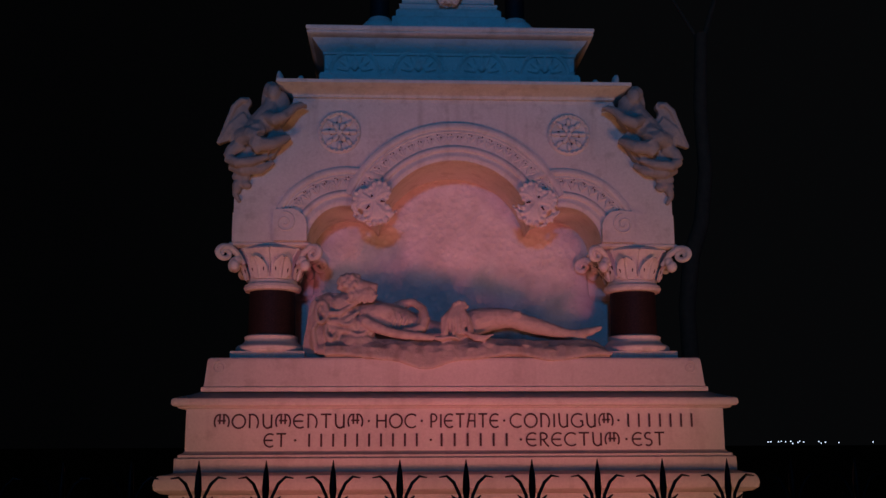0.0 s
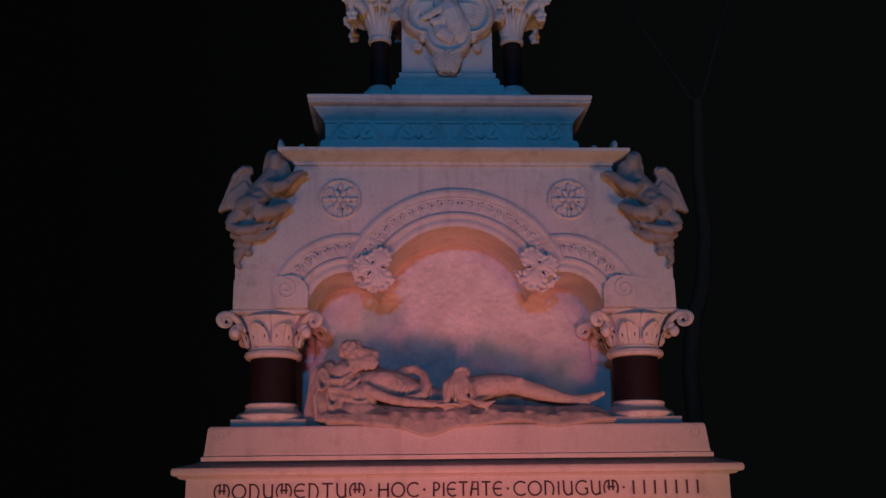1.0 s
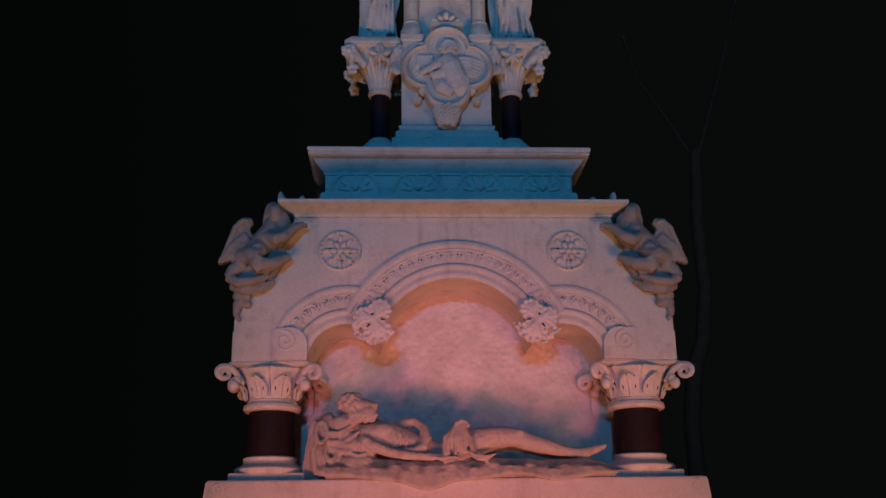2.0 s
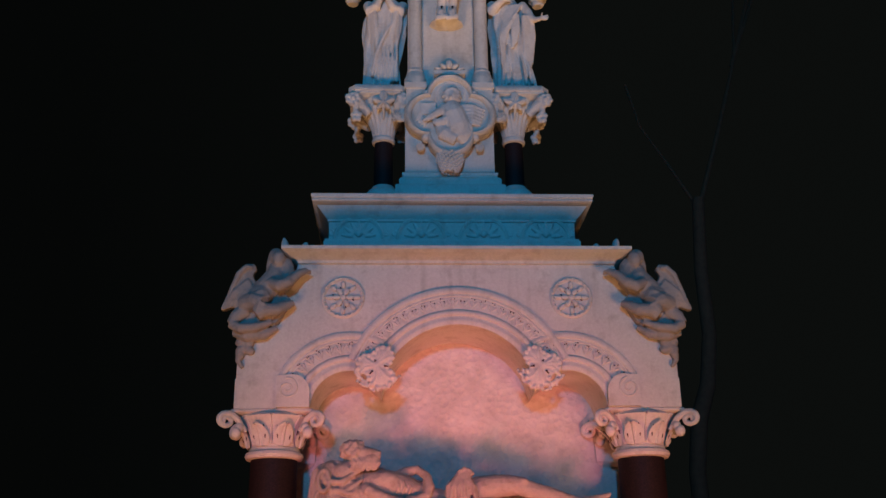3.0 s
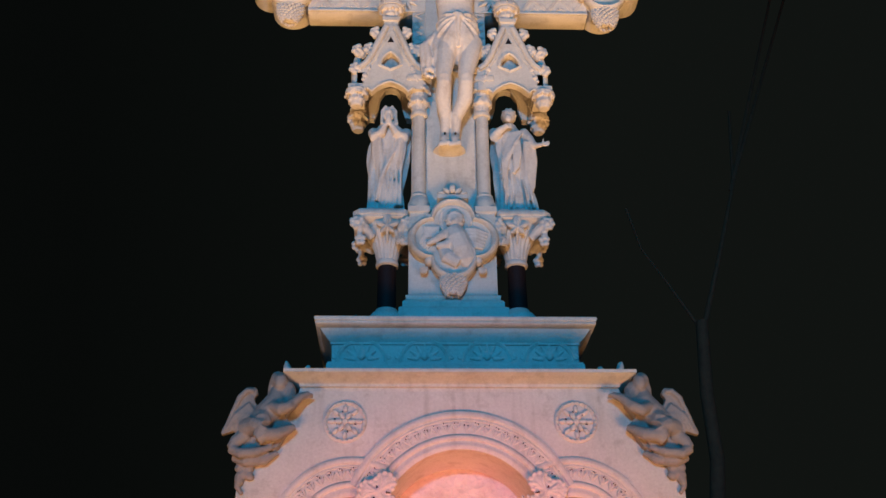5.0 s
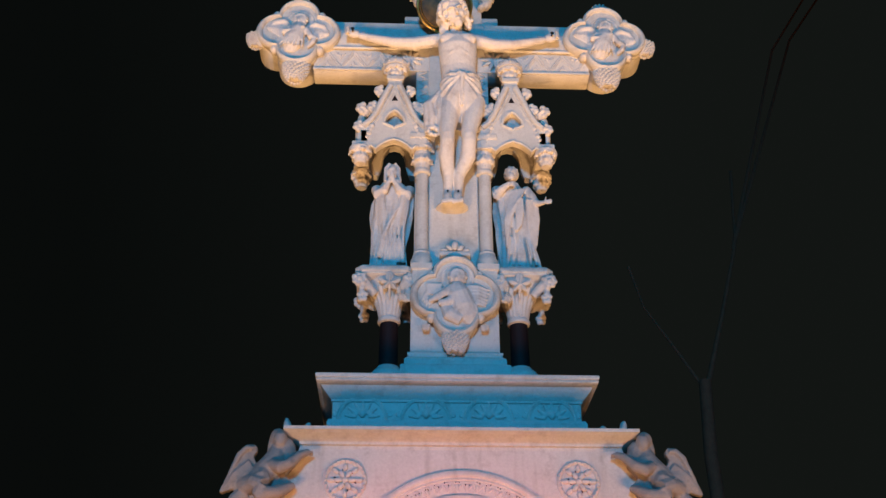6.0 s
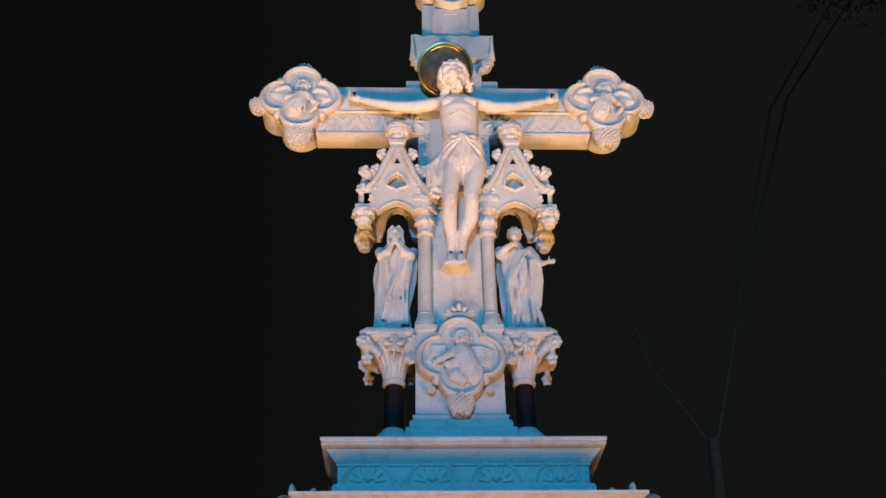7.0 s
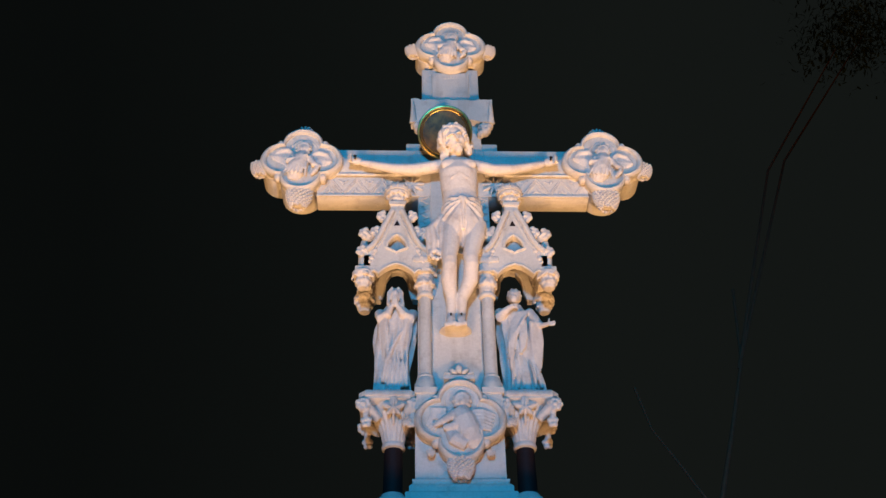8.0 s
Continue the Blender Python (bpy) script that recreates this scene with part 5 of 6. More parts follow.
def statue_column(s):
    rnd = random.Random(80 + s)
    cx, cy = s * 0.452, 0.87
    col = thing("statue_column", "dark granite colonette with leafy capital carrying a shelf", "column", "statue columns")
    part("foot_moulding", lathe(B(), cx, cy, [(0.12, 4.22), (0.12, 4.30), (0.128, 4.33), (0.125, 4.37), (0.10, 4.40), (0.085, 4.41), (0.075, 4.43)], 28), LIME, col)
    part("shaft", lathe(B(), cx, cy, [(0.066, 4.42), (0.062, 4.77)], 24), GRANITE, col, "polished dark granite shaft")
    part("neck_ring", lathe(B(), cx, cy, [(0.062, 4.755), (0.078, 4.762), (0.082, 4.778), (0.076, 4.795), (0.066, 4.80)], 28), LIME, col)
    bm = lathe(B(), cx, cy, [(0.066, 4.785), (0.074, 4.85), (0.095, 4.92), (0.140, 4.99), (0.178, 5.06)], 28)
    for k in range(18):
        a = 2 * math.pi * k / 18
        tube(bm, [(cx + r * math.cos(a), cy + r * math.sin(a), z) for r, z in ((0.070, 4.80), (0.080, 4.87), (0.105, 4.935), (0.150, 5.0))], [0.006, 0.010, 0.012, 0.008], 7)
    bell = carve(part("bell", bm, FOLIAGE, col, "fluted capital bell"), 0.007, 0.003, 0.02)
    # curled corner leaves above, drooping ones below, a vine leaf on each face
    for sx in (-1, 1):
        for sy in (-1, 1):
            x, y = cx + sx * 0.165 + s * 0.03, cy + sy * 0.16
            bm = B()
            tube(bm, [(cx + sx * 0.10, cy + sy * 0.10, 4.94), (x - sx * 0.03, y - sy * 0.02, 5.0), (x, y, 5.045)], [0.030, 0.040, 0.030], 10)
            for k in range(7):
                a = 2 * math.pi * k / 7
                ball(bm, (x + sx * 0.012 + 0.038 * math.cos(a), y + sy * 0.016, 5.020 + 0.036 * math.sin(a)), 0.020 + 0.004 * (k % 2))
            ball(bm, (x + sx * 0.012, y + sy * 0.026, 5.020), 0.022)
            for k in range(5):
                a = 2 * math.pi * k / 5 + 0.4
                ball(bm, (x - sx * 0.012 + 0.024 * math.cos(a), y + sy * 0.004, 4.895 + 0.030 * math.sin(a)), 0.020)
            tube(bm, [(x - sx * 0.01, y, 4.99), (x - sx * 0.005, y - sy * 0.005, 4.94), (x - sx * 0.012, y, 4.90)], [0.026, 0.022, 0.026], 9)
            carve(part("corner_leaf", bm, FOLIAGE, col, "curled drooping corner leaf"), 0.0065, 0.006, 0.02)
    bm = B()
    for dx, dz, rx, rz, turn in ((0, 0.045, 0.030, 0.046, 0), (-0.045, 0.012, 0.026, 0.040, -62), (0.045, 0.012, 0.026, 0.040, 62), (-0.028, -0.035, 0.018, 0.032, -140), (0.028, -0.035, 0.018, 0.032, 140)):
        ball(bm, (cx + dx, cy - 0.178, 5.0 + dz), (rx, 0.016, rz), (0, turn, 0))
        tube(bm, [(cx, cy - 0.195, 4.985), (cx + dx * 0.8, cy - 0.198, 4.995 + dz * 0.7), (cx + dx * 1.5, cy - 0.188, 5.0 + dz * 1.5)], [0.005, 0.006, 0.003], 6)
    tube(bm, [(cx, cy - 0.185, 5.0), (cx, cy - 0.155, 4.945), (cx, cy - 0.11, 4.90)], [0.012, 0.010, 0.008], 8)
    carve(part("front_leaf", bm, FOLIAGE, col, "five-lobed vine leaf on the capital"), 0.006)
    grapes_at = (cx - s * 0.095, cy - 0.165, 4.90)
    part("grape_cluster", grapes(B(), grapes_at, 0.050, rnd, 60), FOLIAGE, col)
    # shelf with cut corners
    bm = B()
    hx, y0, y1, mid = 0.192, 0.700, 1.06, s * 0.490
    loops = []
    for o, z in ((-0.035, 5.045), (0.0, 5.066), (0.006, 5.072), (0.006, 5.086), (0.012, 5.092), (0.012, 5.126), (0.004, 5.136)):
        c = 0.045
        loops.append([(mid - hx - o, y0 - o + c, z), (mid - hx - o + c, y0 - o, z), (mid + hx + o - c, y0 - o, z), (mid + hx + o, y0 - o + c, z), (mid + hx + o, y1 + o, z), (mid - hx - o, y1 + o, z)])
    part("shelf", rings(bm, loops), LIME, col, "stone shelf with cut corners")
    return col


for s in (-1, 1):
    canopy(s)
    statue_column(s)


def robed(cx, cy, z0, z1, seed, turn, rows):
    """A robed standing figure: rows of (height share, half-width, half-depth, shift)."""
    rnd = random.Random(seed)
    bm = B()
    seg = 72
    ph = [rnd.uniform(0, 6.28) for _ in range(4)]
    loops = []
    n = 40
    for i in range(n + 1):
        h = i / n
        j = max(k for k in range(len(rows)) if rows[k][0] <= h + 1e-6)
        a, b = rows[j], rows[min(j + 1, len(rows) - 1)]
        f = 0 if b[0] == a[0] else (h - a[0]) / (b[0] - a[0])
        rx, ry, dx = (a[q] + (b[q] - a[q]) * f for q in (1, 2, 3))
        amp = 0.23 * max(0.0, 1 - h / 1.05) + 0.05
        loop = []
        for k in range(seg):
            t = 2 * math.pi * k / seg
            fold = math.sin(10 * t + ph[0] + 4.5 * h) * 0.5 + math.sin(17 * t + ph[1] - 5 * h) * 0.35 + math.sin(6 * t + ph[2] + 9 * h) * 0.35
            w = 1 + amp * fold
            loop.append((cx + dx + rx * w * math.cos(t + turn), cy + ry * w * math.sin(t + turn), z0 + (z1 - z0) * h))
        loops.append(loop)
    return rings(bm, loops)


# veiled figure with joined palms
bm = robed(-0.452, 0.86, 5.135, 5.94, 7, 0.2, [(0, 0.128, 0.10, -0.015), (0.12, 0.122, 0.098, -0.02), (0.30, 0.118, 0.095, -0.018), (0.50, 0.132, 0.098, -0.010), (0.62, 0.146, 0.10, 0.0), (0.76, 0.148, 0.097, 0.006), (0.88, 0.136, 0.085, 0.014), (0.95, 0.085, 0.07, 0.0), (1, 0.055, 0.055, -0.005)])
ball(bm, (-0.458, 0.800, 5.985), (0.038, 0.040, 0.054), (22, 0, 0))
ball(bm, (-0.456, 0.845, 6.005), (0.060, 0.062, 0.078), (15, 0, 0))
for e in (-1, 1):
    tube(bm, [(-0.456 + e * 0.020, 0.795, 6.065), (-0.456 + e * 0.050, 0.792, 6.015), (-0.456 + e * 0.050, 0.800, 5.955), (-0.452 + e * 0.056, 0.80, 5.905)], [0.010, 0.013, 0.014, 0.014], 9)
    # sleeve and forearm up to the palms
    tube(bm, [(-0.445 + e * 0.125, 0.83, 5.845), (-0.448 + e * 0.105, 0.775, 5.765), (-0.454 + e * 0.055, 0.745, 5.790), (-0.457 + e * 0.022, 0.732, 5.855)], [0.042, 0.044, 0.032, 0.019], 12)
    tube(bm, [(-0.457 + e * 0.014, 0.730, 5.850), (-0.457 + e * 0.009, 0.722, 5.900), (-0.457 + e * 0.004, 0.722, 5.952)], [0.016, 0.015, 0.006], 9)
    # cloth hanging from the elbow
    for k in range(3):
        tube(bm, [(-0.448 + e * (0.108 - 0.014 * k), 0.785 - 0.010 * k, 5.77), (-0.450 + e * (0.108 - 0.022 * k), 0.795 - 0.012 * k, 5.66 - 0.02 * k), (-0.458 + e * (0.098 - 0.024 * k), 0.805 - 0.010 * k, 5.52 - 0.05 * k)], [0.022, 0.022, 0.012], 8)
# long slanting folds drawn up to one elbow
for k in range(7):
    f = k / 6
    tube(bm, [(-0.355 - 0.012 * k, 0.774 - 0.010 * math.sin(3 * f), 5.735 - 0.018 * k), (-0.43 - 0.014 * k, 0.750, 5.60 - 0.034 * k), (-0.50 - 0.006 * k, 0.756, 5.44 - 0.036 * k), (-0.540 + 0.004 * k, 0.780, 5.30 - 0.012 * k)], [0.007, 0.012, 0.012, 0.006], 8)
for k in range(5):
    tube(bm, [(-0.36 - 0.028 * k, 0.766, 5.48 + 0.012 * (k % 2)), (-0.365 - 0.030 * k, 0.757, 5.34), (-0.36 - 0.034 * k, 0.754, 5.18)], [0.005, 0.012, 0.014], 8)
lathe(bm, -0.470, 0.86, [(0.135, 5.098), (0.140, 5.10), (0.136, 5.135), (0.115, 5.165), (0.06, 5.18)], 28)
bmesh.ops.translate(bm, vec=(0, 0.035, 0.03), verts=bm.verts[:])
statue("standing_statue", bm, "veiled stone standing figure with joined palms on a shelf", 0.0058, 0.003, 0.02)["group"] = "standing statues"

# bearded figure in a cloak, one arm held out
bm = robed(0.455, 0.86, 5.135, 5.93, 17, 0.6, [(0, 0.150, 0.10, 0.028), (0.08, 0.136, 0.098, 0.02), (0.30, 0.126, 0.095, 0.006), (0.50, 0.132, 0.098, 0.0), (0.70, 0.136, 0.098, -0.010), (0.86, 0.126, 0.087, -0.016), (0.94, 0.078, 0.07, -0.010), (1, 0.050, 0.055, -0.006)])
ball(bm, (0.447, 0.815, 5.992), (0.046, 0.052, 0.066), (12, 0, 0))
ball(bm, (0.450, 0.85, 6.015), (0.060, 0.060, 0.064))
ball(bm, (0.440, 0.772, 5.948), (0.028, 0.026, 0.036))
ball(bm, (0.442, 0.764, 5.990), (0.008, 0.012, 0.014))
for k in range(16):
    a = radians(-45 + 270 * (k % 8) / 7)
    q = 0.050 if k < 8 else 0.038
    ball(bm, (0.449 + q * math.cos(a), 0.818 - (0.016 if k > 7 else 0), 6.012 + q * 1.1 * math.sin(a)), 0.0125, sub=1)
# arm folded to the breast, the other held out from under the cloak
tube(bm, [(0.335, 0.83, 5.855), (0.328, 0.775, 5.785), (0.375, 0.742, 5.825), (0.425, 0.733, 5.862)], [0.044, 0.042, 0.028, 0.018], 12)
for k in range(4):
    tube(bm, [(0.425, 0.735, 5.872 - 0.010 * k), (0.458, 0.738, 5.880 - 0.012 * k)], [0.008, 0.006], 7)
tube(bm, [(0.545, 0.83, 5.860), (0.585, 0.80, 5.775), (0.610, 0.775, 5.715), (0.640, 0.742, 5.692), (0.668, 0.722, 5.688)], [0.044, 0.042, 0.034, 0.020, 0.017], 12)
ball(bm, (0.682, 0.715, 5.690), (0.022, 0.014, 0.018))
for dz, reach in ((-0.014, 0.034), (-0.002, 0.040), (0.010, 0.036)):
    tube(bm, [(0.688, 0.713, 5.688 + dz), (0.688 + reach, 0.700, 5.690 + 1.4 * dz)], [0.009, 0.005], 7)
tube(bm, [(0.676, 0.712, 5.700), (0.682, 0.700, 5.728)], [0.008, 0.005], 7)
for k in range(5):
    tube(bm, [(0.610 - 0.014 * k, 0.785 - 0.006 * k, 5.735), (0.622 - 0.018 * k, 0.795 - 0.006 * k, 5.58), (0.604 - 0.010 * k, 0.80 - 0.005 * k, 5.36 - 0.03 * k)], [0.022, 0.020, 0.010], 9)
# cloak drawn across the body in falling diagonals
for k in range(8):
    f = k / 7
    tube(bm, [(0.545 - 0.016 * k, 0.785 - 0.014 * math.sin(3.1 * f), 5.850 - 0.004 * k), (0.490 - 0.016 * k, 0.748, 5.735 - 0.028 * k), (0.415 - 0.004 * k, 0.752, 5.600 - 0.038 * k), (0.355 + 0.012 * k, 0.784 - 0.012 * f, 5.47 - 0.034 * k)], [0.008, 0.013, 0.013, 0.006], 8)
for k in range(3):
    tube(bm, [(0.515 - 0.018 * k, 0.752, 5.74), (0.508 - 0.020 * k, 0.744, 5.62 - 0.012 * k), (0.490 - 0.014 * k, 0.750, 5.50 - 0.022 * k)], [0.008, 0.014, 0.012], 8)
for k in range(6):
    tube(bm, [(0.385 + 0.034 * k, 0.774, 5.43 - 0.012 * (k % 3)), (0.395 + 0.036 * k, 0.756, 5.31), (0.385 + 0.042 * k, 0.754, 5.17)], [0.005, 0.012, 0.014], 8)
lathe(bm, 0.483, 0.86, [(0.165, 5.098), (0.170, 5.10), (0.165, 5.125), (0.14, 5.150), (0.06, 5.16)], 28)
bmesh.ops.translate(bm, vec=(0, 0.035, 0.03), verts=bm.verts[:])
statue("standing_statue", bm, "bearded stone standing figure in a cloak, arm held out", 0.0058, 0.003, 0.02)["group"] = "standing statues"

# crucified figure
bm = B()
TORSO = [(7.19, 0.07, 0.06, 0.03, 0.60), (7.15, 0.125, 0.08, 0.035, 0.59), (7.08, 0.155, 0.105, 0.035, 0.57), (6.99, 0.150, 0.115, 0.035, 0.56), (6.90, 0.145, 0.105, 0.037, 0.57), (6.80, 0.135, 0.098, 0.042, 0.58), (6.70, 0.140, 0.108, 0.05, 0.59), (6.58, 0.15, 0.11, 0.056, 0.59)]
rings(bm, [[(x + rx * math.cos(2 * math.pi * k / 32), y + ry * math.sin(2 * math.pi * k / 32), z) for k in range(32)] for z, rx, ry, x, y in TORSO])
for s in (-1, 1):
    ball(bm, (0.035 + s * 0.072, 0.492, 7.055), (0.075, 0.035, 0.055))
    ball(bm, (0.035 + s * 0.135, 0.60, 7.125), (0.06, 0.06, 0.055))
    tube(bm, [(0.035 + s * 0.13, 0.60, 7.13), (0.01 + s * 0.32, 0.62, 7.105), (s * 0.47, 0.635, 7.125), (s * 0.62, 0.65, 7.172), (s * 0.74, 0.66, 7.212)], [0.055, 0.052, 0.044, 0.036, 0.026], 10)
    ball(bm, (s * 0.790, 0.66, 7.232), (0.058, 0.030, 0.042), (0, -s * 15, 0))
    for k in range(4):
        tube(bm, [(s * 0.81, 0.65, 7.264 - 0.019 * k), (s * 0.848, 0.625, 7.260 - 0.019 * k), (s * 0.826, 0.602, 7.250 - 0.016 * k)], 0.0125, 7)
for s in (-1, 1):
    tube(bm, [(0.037, 0.461, 6.935), (0.037 + s * 0.06, 0.474, 6.90), (0.037 + s * 0.115, 0.525, 6.865)], [0.006, 0.008, 0.004], 8)
ball(bm, (0.043, 0.505, 6.79), (0.07, 0.024, 0.075))
tube(bm, [(0.03, 0.59, 7.16), (0.01, 0.52, 7.24), (0.0, 0.48, 7.28)], [0.06, 0.055, 0.05], 10)
HEAD = Matrix.Translation((0.0, 0.440, 7.275)) @ Matrix.Rotation(radians(-20), 4, "Y") @ Matrix.Rotation(radians(34), 4, "X") @ Matrix.Diagonal((1.13, 1.08, 1.10, 1))


def on_head(x, y, z):
    return HEAD @ Vector((x, y, z))


def head_ball(c, r):
    m = HEAD @ Matrix.LocRotScale(Vector(c), Matrix.Identity(3).to_quaternion(), Vector(r))
    bmesh.ops.create_icosphere(bm, subdivisions=3, radius=1.0, matrix=m)


head_ball((0, 0.01, 0.015), (0.072, 0.080, 0.088))
head_ball((0, -0.020, -0.045), (0.052, 0.052, 0.060))
head_ball((0, -0.052, -0.088), (0.030, 0.028, 0.030))
for e in (-1, 1):
    head_ball((e * 0.038, -0.042, -0.018), (0.024, 0.020, 0.024))
    tube(bm, [on_head(e * 0.012, -0.078, 0.030), on_head(e * 0.034, -0.074, 0.034), on_head(e * 0.056, -0.052, 0.024)], [0.008, 0.009, 0.006], 7)
tube(bm, [on_head(0, -0.078, 0.030), on_head(0, -0.090, 0.006), on_head(0, -0.098, -0.018)], [0.008, 0.010, 0.014], 8)
tube(bm, [on_head(-0.026, -0.068, -0.052), on_head(0, -0.082, -0.046), on_head(0.026, -0.068, -0.052)], [0.005, 0.009, 0.005], 7)
tube(bm, [on_head(-0.016, -0.072, -0.066), on_head(0, -0.078, -0.068), on_head(0.016, -0.072, -0.066)], [0.004, 0.007, 0.004], 7)
head_ball((0, 0.065, 0.025), (0.098, 0.080, 0.098))
rnd = random.Random(21)
# wavy locks, parted over the brow and falling to the shoulders
for e in (-1, 1):
    for k in range(9):
        y = -0.012 + 0.013 * k
        out = 0.076 + 0.004 * (k % 3)
        wave = rnd.uniform(-0.010, 0.010)
        low = (-0.125 if e < 0 else -0.130) + rnd.uniform(-0.02, 0.02)
        tip = 0.085 if e < 0 else 0.092
        tube(bm, [on_head(e * 0.006, y - 0.012, 0.100 - 0.018 * abs(k - 4) / 4), on_head(e * (0.052 + wave * 0.5), y - 0.006, 0.080),
                  on_head(e * (out + wave), y, 0.028), on_head(e * (out + 0.006 - wave), y + 0.012, -0.028),
                  on_head(e * (out + wave), y + 0.016, -0.076), on_head(e * (tip + wave), y + 0.026, low)],
             [0.014, 0.020, 0.022, 0.022, 0.021, 0.012], 7)
# curls round the brow and at the ends of the locks
for k in range(46):
    a = radians(-60 + 300 * (k % 23) / 22)
    q = (0.096 if k < 23 else 0.078) + rnd.uniform(-0.006, 0.008)
    m = on_head(q * math.cos(a), -0.010 - 0.022 * (k // 23) + rnd.uniform(-0.01, 0.01), 0.012 + q * 1.02 * math.sin(a))
    ball(bm, m, rnd.uniform(0.014, 0.020), sub=1)
for k in range(16):
    e = -1 if k % 2 else 1
    m = on_head(e * rnd.uniform(0.075, 0.118), rnd.uniform(0.0, 0.06), rnd.uniform(-0.135, -0.05))
    ball(bm, m, rnd.uniform(0.015, 0.021), sub=1)
knees = ((-0.038, -0.054, -0.046), (0.138, 0.106, 0.030))
for hip, knee, ank in knees:
    tube(bm, [(hip + 0.02, 0.60, 6.52), (hip + 0.005, 0.57, 6.38), (knee, 0.53, 6.17), (knee + 0.002, 0.525, 6.09), (knee - 0.005, 0.57, 5.98), (ank + 0.005, 0.62, 5.84), (ank, 0.64, 5.72)], [0.086, 0.080, 0.058, 0.054, 0.058, 0.043, 0.033], 14)
    ball(bm, (knee, 0.502, 6.135), (0.042, 0.035, 0.055))
    tube(bm, [(ank, 0.65, 5.73), (ank - 0.004, 0.635, 5.695), (ank - 0.006, 0.61, 5.652), (ank - 0.008, 0.595, 5.618)], [0.033, 0.036, 0.036, 0.026], 10)
    for k in range(5):
        ball(bm, (ank - 0.043 + 0.0175 * k, 0.582, 5.602 + 0.003 * k), (0.0098, 0.015, 0.024))
# loincloth, wrapped in slanting folds
CLOTH = [(6.735, 0.128, 0.10), (6.70, 0.145, 0.118), (6.60, 0.160, 0.125), (6.50, 0.162, 0.126), (6.40, 0.150, 0.112), (6.32, 0.124, 0.080), (6.285, 0.105, 0.062)]
loops = []
for i in range(31):
    z = 6.735 - 0.45 * i / 30
    j = next(k for k in range(len(CLOTH) - 1) if CLOTH[k + 1][0] <= z + 1e-6)
    f = (CLOTH[j][0] - z) / (CLOTH[j][0] - CLOTH[j + 1][0])
    rx, ry = (CLOTH[j][q] + (CLOTH[j + 1][q] - CLOTH[j][q]) * f for q in (1, 2))
    loop = []
    for k in range(160):
        a = 2 * math.pi * k / 160
        side = abs(math.cos(a))
        dx, dz = rx * math.cos(a), z - 6.675
        reach = math.hypot(dx, dz + 1.6 * dx * dx)
        fan = math.atan2(dz + 1.6 * dx * dx, abs(dx) + 0.004)
        front = max(0.0, -math.sin(a)) ** 0.5
        fold = 0.0135 * min(1, abs(dx) / 0.045) * math.sin(17 * fan + (0.8 if dx < 0 else 0.0)) * min(1, reach / 0.05) * min(1, i / 3) * (1.2 if fan > -0.75 else max(0.0, 1.2 - 3.0 * (-0.75 - fan)))
        part_line = 0.040 * math.exp(-(dx / 0.026) ** 2) * min(1, max(0, 6.60 - z) / 0.2)
        depth = ry + fold * front - part_line * front
        loop.append((0.055 + (rx + fold * 0.5) * math.cos(a), 0.595 + depth * math.sin(a), z + 0.03 * side * side))
    loops.append(loop)
rings(bm, loops)
ball(bm, (0.062, 0.468, 6.672), (0.036, 0.024, 0.034))
ball(bm, (0.045, 0.462, 6.69), (0.022, 0.018, 0.018))
for e in (-1, 1):
    tube(bm, [(0.058 + e * 0.02, 0.470, 6.685), (0.058 + e * 0.085, 0.492, 6.70), (0.058 + e * 0.145, 0.575, 6.735)], [0.012, 0.013, 0.010], 8)
    tube(bm, [(0.060 + e * 0.02, 0.466, 6.66), (0.058 + e * 0.085, 0.487, 6.645), (0.058 + e * 0.150, 0.545, 6.64)], [0.009, 0.012, 0.008], 8)
tube(bm, [(0.062, 0.462, 6.66), (0.056, 0.474, 6.58), (0.060, 0.486, 6.49), (0.056, 0.500, 6.40)], [0.018, 0.015, 0.012, 0.006], 8)
for k in range(5):
    x = -0.100 - 0.024 * k
    y = 0.555 + 0.020 * (k % 3)
    tube(bm, [(-0.095, 0.58, 6.60), (x - 0.01, y, 6.46), (x - 0.004 + 0.012 * (k % 2), y - 0.005, 6.32), (x + 0.004, y, 6.19 + 0.02 * (k % 2))], [0.022, 0.026, 0.030, 0.026], 9)
for k in range(9):
    a = 0.7 * k
    ball(bm, (-0.150 + (0.018 + 0.005 * k) * math.cos(a), 0.545, 6.205 + (0.016 + 0.005 * k) * math.sin(a)), (0.018, 0.022, 0.018))
statue("crucified_statue", bm, "pale marble crucified figure with loincloth fixed to the cross", 0.0065, 0.003, 0.03)
for x, y, z in ((-0.050, 0.598, 5.69), (0.026, 0.598, 5.69), (-0.795, 0.622, 7.232), (0.795, 0.622, 7.232)):
    tagged(new("nail", finish("nail", tube(B(), [(x, y + 0.03, z), (x, y - 0.022, z - 0.004), (x, y - 0.026, z - 0.004)], [0.006, 0.006, 0.015 if abs(x) > 0.5 else 0.0085], 8), IRON)), "dark iron nail head in the marble figure", "nail", "nails")

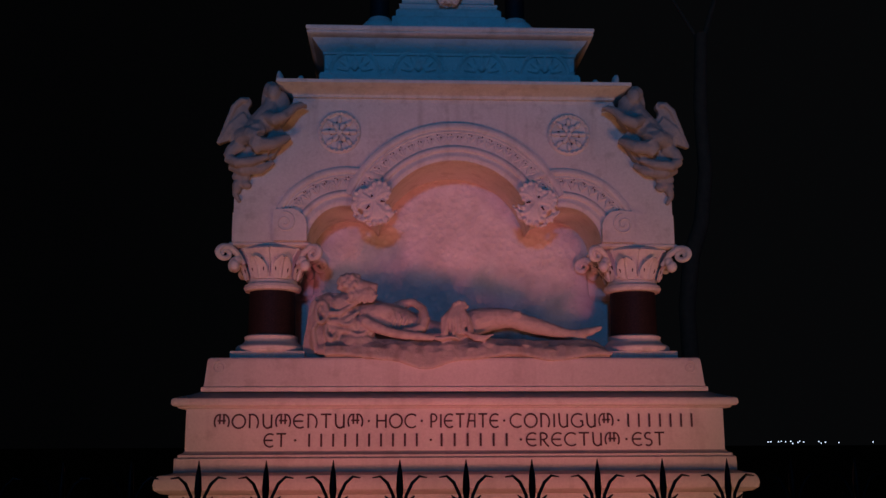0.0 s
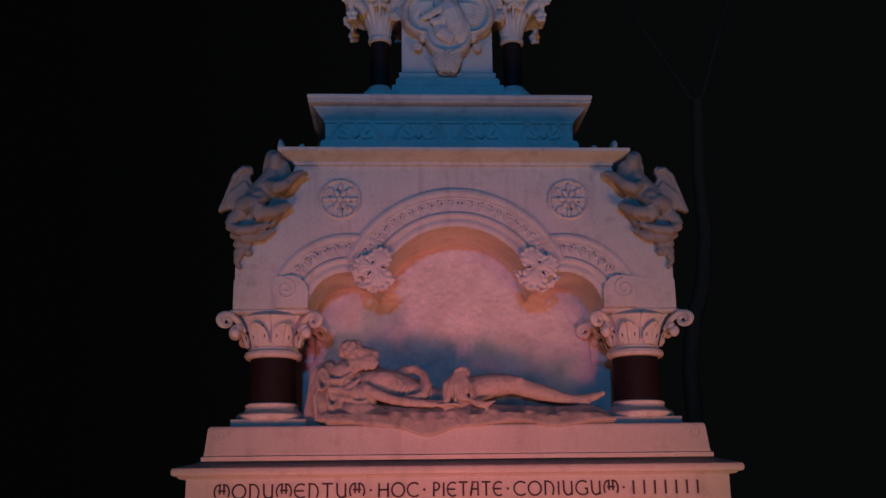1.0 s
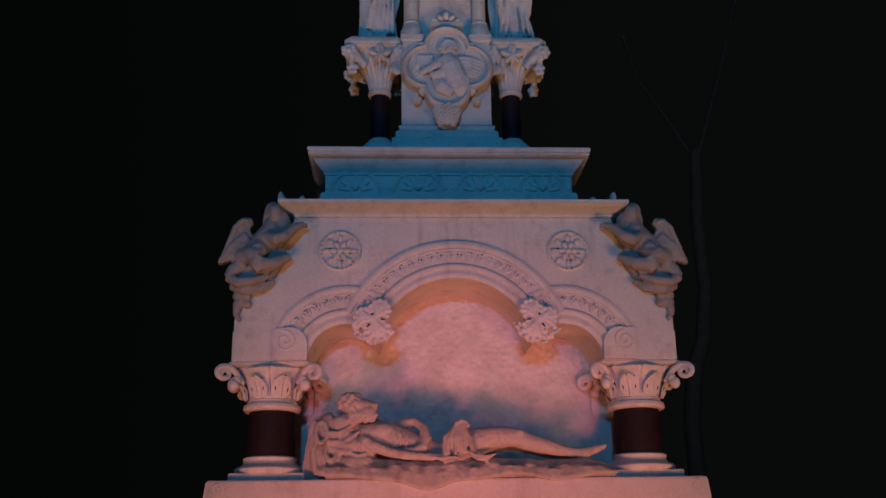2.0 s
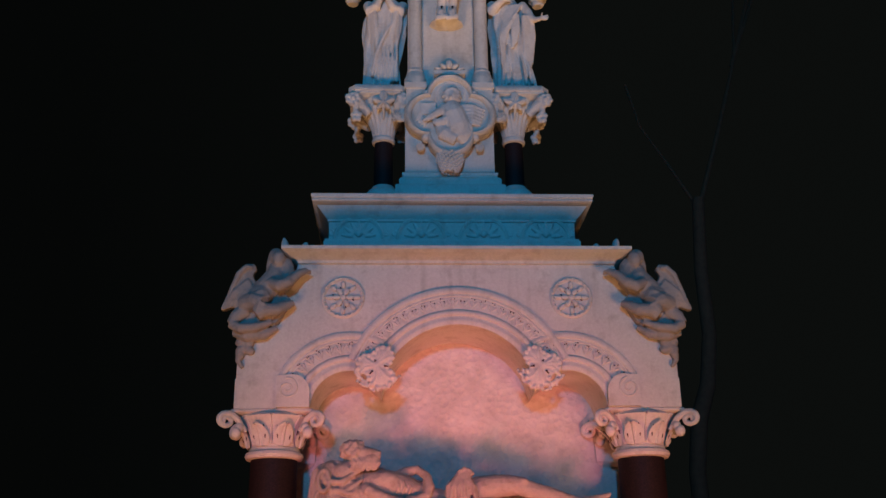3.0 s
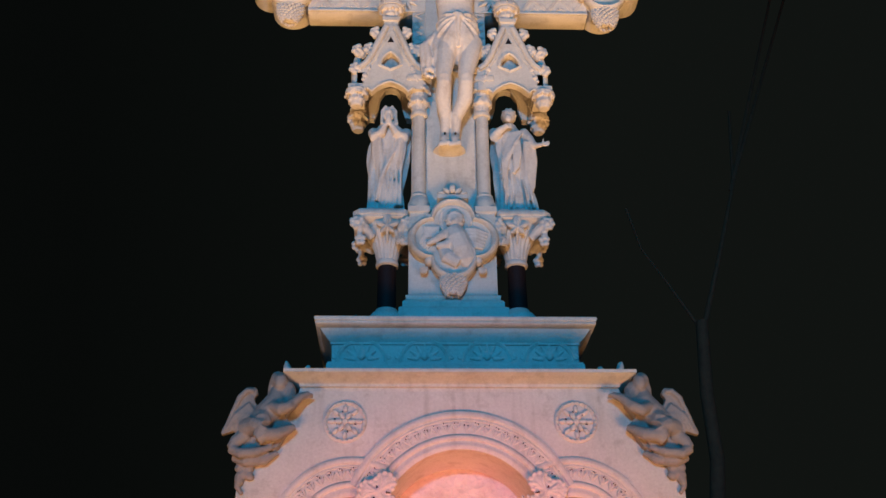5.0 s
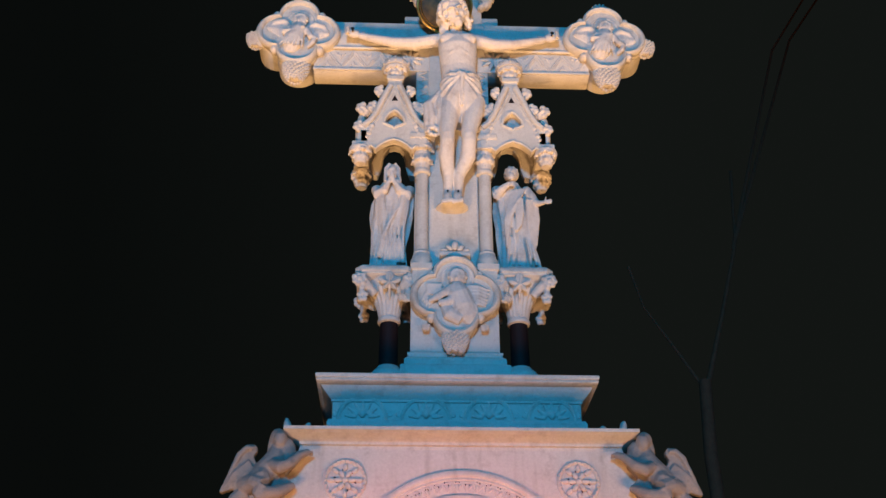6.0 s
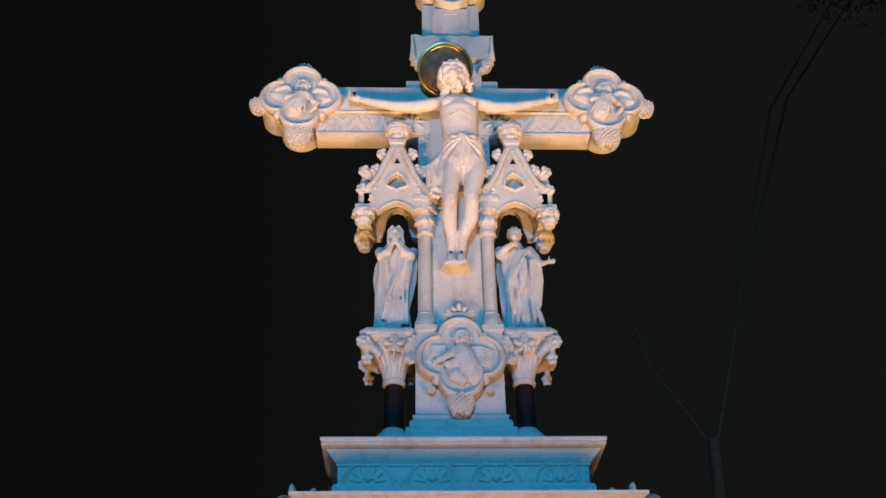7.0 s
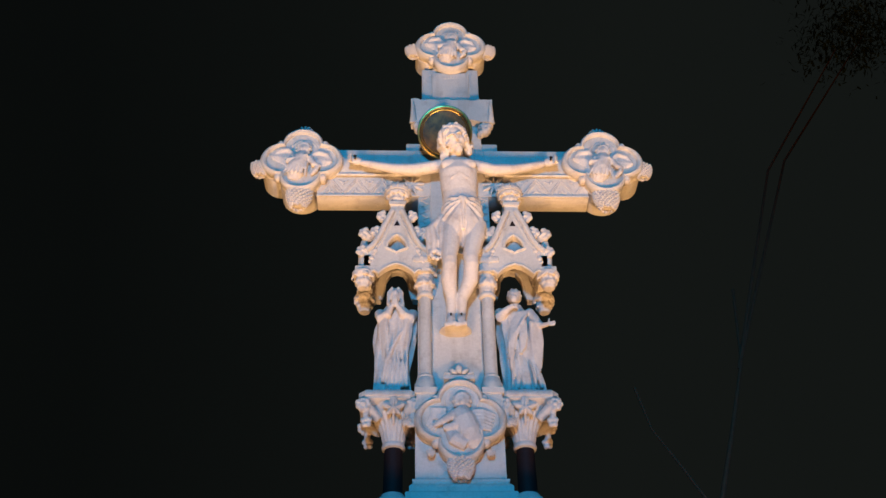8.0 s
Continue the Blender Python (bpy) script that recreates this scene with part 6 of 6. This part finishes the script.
halo = thing("halo", "dull green and gold bronze halo disc behind the head", "halo")
bm = B()
lathe(bm, 0, 0, [(0.0005, 0.0), (0.205, 0.0), (0.205, 0.008), (0.19, 0.012), (0.0005, 0.010)], 56)
disc = part("disc", bm, BRONZE, halo)
part("rim", tube(B(), [(0.214 * math.cos(a), 0.214 * math.sin(a), 0.008) for a in [2 * math.pi * k / 56 for k in range(57)]], 0.014, 8), GILT, halo, "raised bright bronze rim")
part("inner_ring", tube(B(), [(0.188 * math.cos(a), 0.188 * math.sin(a), 0.012) for a in [2 * math.pi * k / 56 for k in range(57)]], 0.0055, 6), GILT, halo)
halo.matrix_basis = pose(-0.065, 0.575, 7.475, 122, 0, 0)

# ---- railing ----
fence = thing("iron_railing", "black wrought iron railing with spear tips and leaf curls", "fence")
part("rail", box(B(), -2.6, 2.4, -3.912, -3.888, 1.485, 1.51, 0.004), IRON, fence)
part("rail", box(B(), -2.6, 2.4, -3.912, -3.888, 0.22, 0.25, 0.004), IRON, fence)
bm = B()
lathe(bm, 0, 0, [(0.0060, 0.0), (0.0060, 1.535), (0.0075, 1.541), (0.0075, 1.550), (0.0038, 1.556), (0.0038, 1.567), (0.0058, 1.583), (0.0046, 1.604), (0.0006, 1.628)], 10)
SPEAR = finish("spear_bar", bm, IRON)
bm = B()
for s in (-1, 1):
    tube(bm, [(s * 0.006, 0, 1.545), (s * 0.010, 0, 1.574), (s * 0.019, 0, 1.593), (s * 0.030, 0, 1.603), (s * 0.042, 0, 1.601)], [0.0022, 0.0026, 0.0026, 0.0020, 0.0009], 6)
    tube(bm, [(s * 0.006, 0, 1.548), (s * 0.014, 0, 1.566), (s * 0.023, 0, 1.574)], [0.0024, 0.0028, 0.0009], 6)
CURL = finish("leaf_curl", bm, IRON)
for k in range(-18, 26):
    bar = new("spear_bar", SPEAR)
    bar.parent = fence
    bar.location = (-0.631 + 0.1021 * k, -3.9, 0)
    curl = new("leaf_curl", CURL)
    curl.parent = bar

# ---- trees behind ----


def tree(at, height, lean, seed, label, crown):
    rnd = random.Random(seed)
    t = thing("tree", label, "tree", at=at)
    bm = B()
    fork = height * 0.56
    tube(bm, [(-0.24, 0, -0.1), (-0.20, 0, 1.6), (-0.23, 0, 3.2), (-0.15, 0, 3.8), (-0.01, 0, 4.2), (0.07, 0, 4.8), (0.05, 0, 5.6), (lean * 0.3, 0, fork)], [0.14, 0.105, 0.095, 0.100, 0.090, 0.085, 0.080, 0.075], 12)
    tips = []
    for dx, dz, r in ((-0.6, 1.1, 0.018), (0.75, 2.1, 0.026)):
        tube(bm, [(lean * 0.3, 0, fork - 0.15), (lean * 0.3 + dx * 0.5, 0.1, fork + dz * 0.45), (lean * 0.3 + dx, 0.2, fork + dz), (lean * 0.3 + dx * 1.2, 0.3, fork + dz * 1.6)], [r * 1.3, r, r * 0.7, 0.02], 9)
    for c in crown:
        tube(bm, [(lean * 0.3 + 0.7, 0.2, fork + 2.0), Vector((lean * 0.3, 0, fork + 2)).lerp(Vector(c), 0.5) + Vector((0, 0, 0.3)), c], [0.022, 0.018, 0.010], 8)
        tips += [Vector(c), Vector(c) + Vector((0.6, 0.1, 0.3)), Vector(c) + Vector((0.2, 0.2, 0.8))]
    part("trunk", bm, BARK, t, "forked brown trunk")
    bm = B()
    for tip in tips:
        for _ in range(420):
            p = tip + Vector((rnd.gauss(0, 0.36), rnd.gauss(0, 0.36), rnd.gauss(0, 0.26)))
            u = Vector((rnd.gauss(0, 1), rnd.gauss(0, 1), rnd.gauss(0, 1))).normalized()
            w = u.orthogonal().normalized()
            size = rnd.uniform(0.04, 0.085)
            q = [bm.verts.new(p + o) for o in (u * size, w * size * 0.45, -u * size, -w * size * 0.45)]
            bm.faces.new(q)
    part("crown", bm, LEAF, t, "loose dark green leaves", False)
    return t


tree((3.25, 6.0, 0), 11.7, 0.36, 3, "dim forked tree behind the monument at night", [(3.6, 0.0, 14.7), (4.3, 0.2, 15.3)])

# ---- far town lights ----
LAMP = finish("lamp_head", ball(B(), (0, 0, 0), 0.17), GLOW)
POLE = finish("pole", lathe(B(), 0, 0, [(0.06, -2.6), (0.04, -0.1)], 6), IRON)
rnd = random.Random(5)
for px in (1361, 1366, 1379, 1384, 1391, 1400, 1403, 1412, 1415, 1422, 1448, 1452, 1459, 1482, 1541, 1565):
    lamp = thing("distant_lamp", "tiny cool white lamp far across the dark plain", "lamp", "town lights")
    lamp.location = (118.2 + (px - 1400) * 0.179, 300, 2.0 + rnd.uniform(-0.35, 0.35))
    for name, mesh in (("lamp_head", LAMP), ("pole", POLE)):
        ob = new(name, mesh)
        ob.parent = lamp
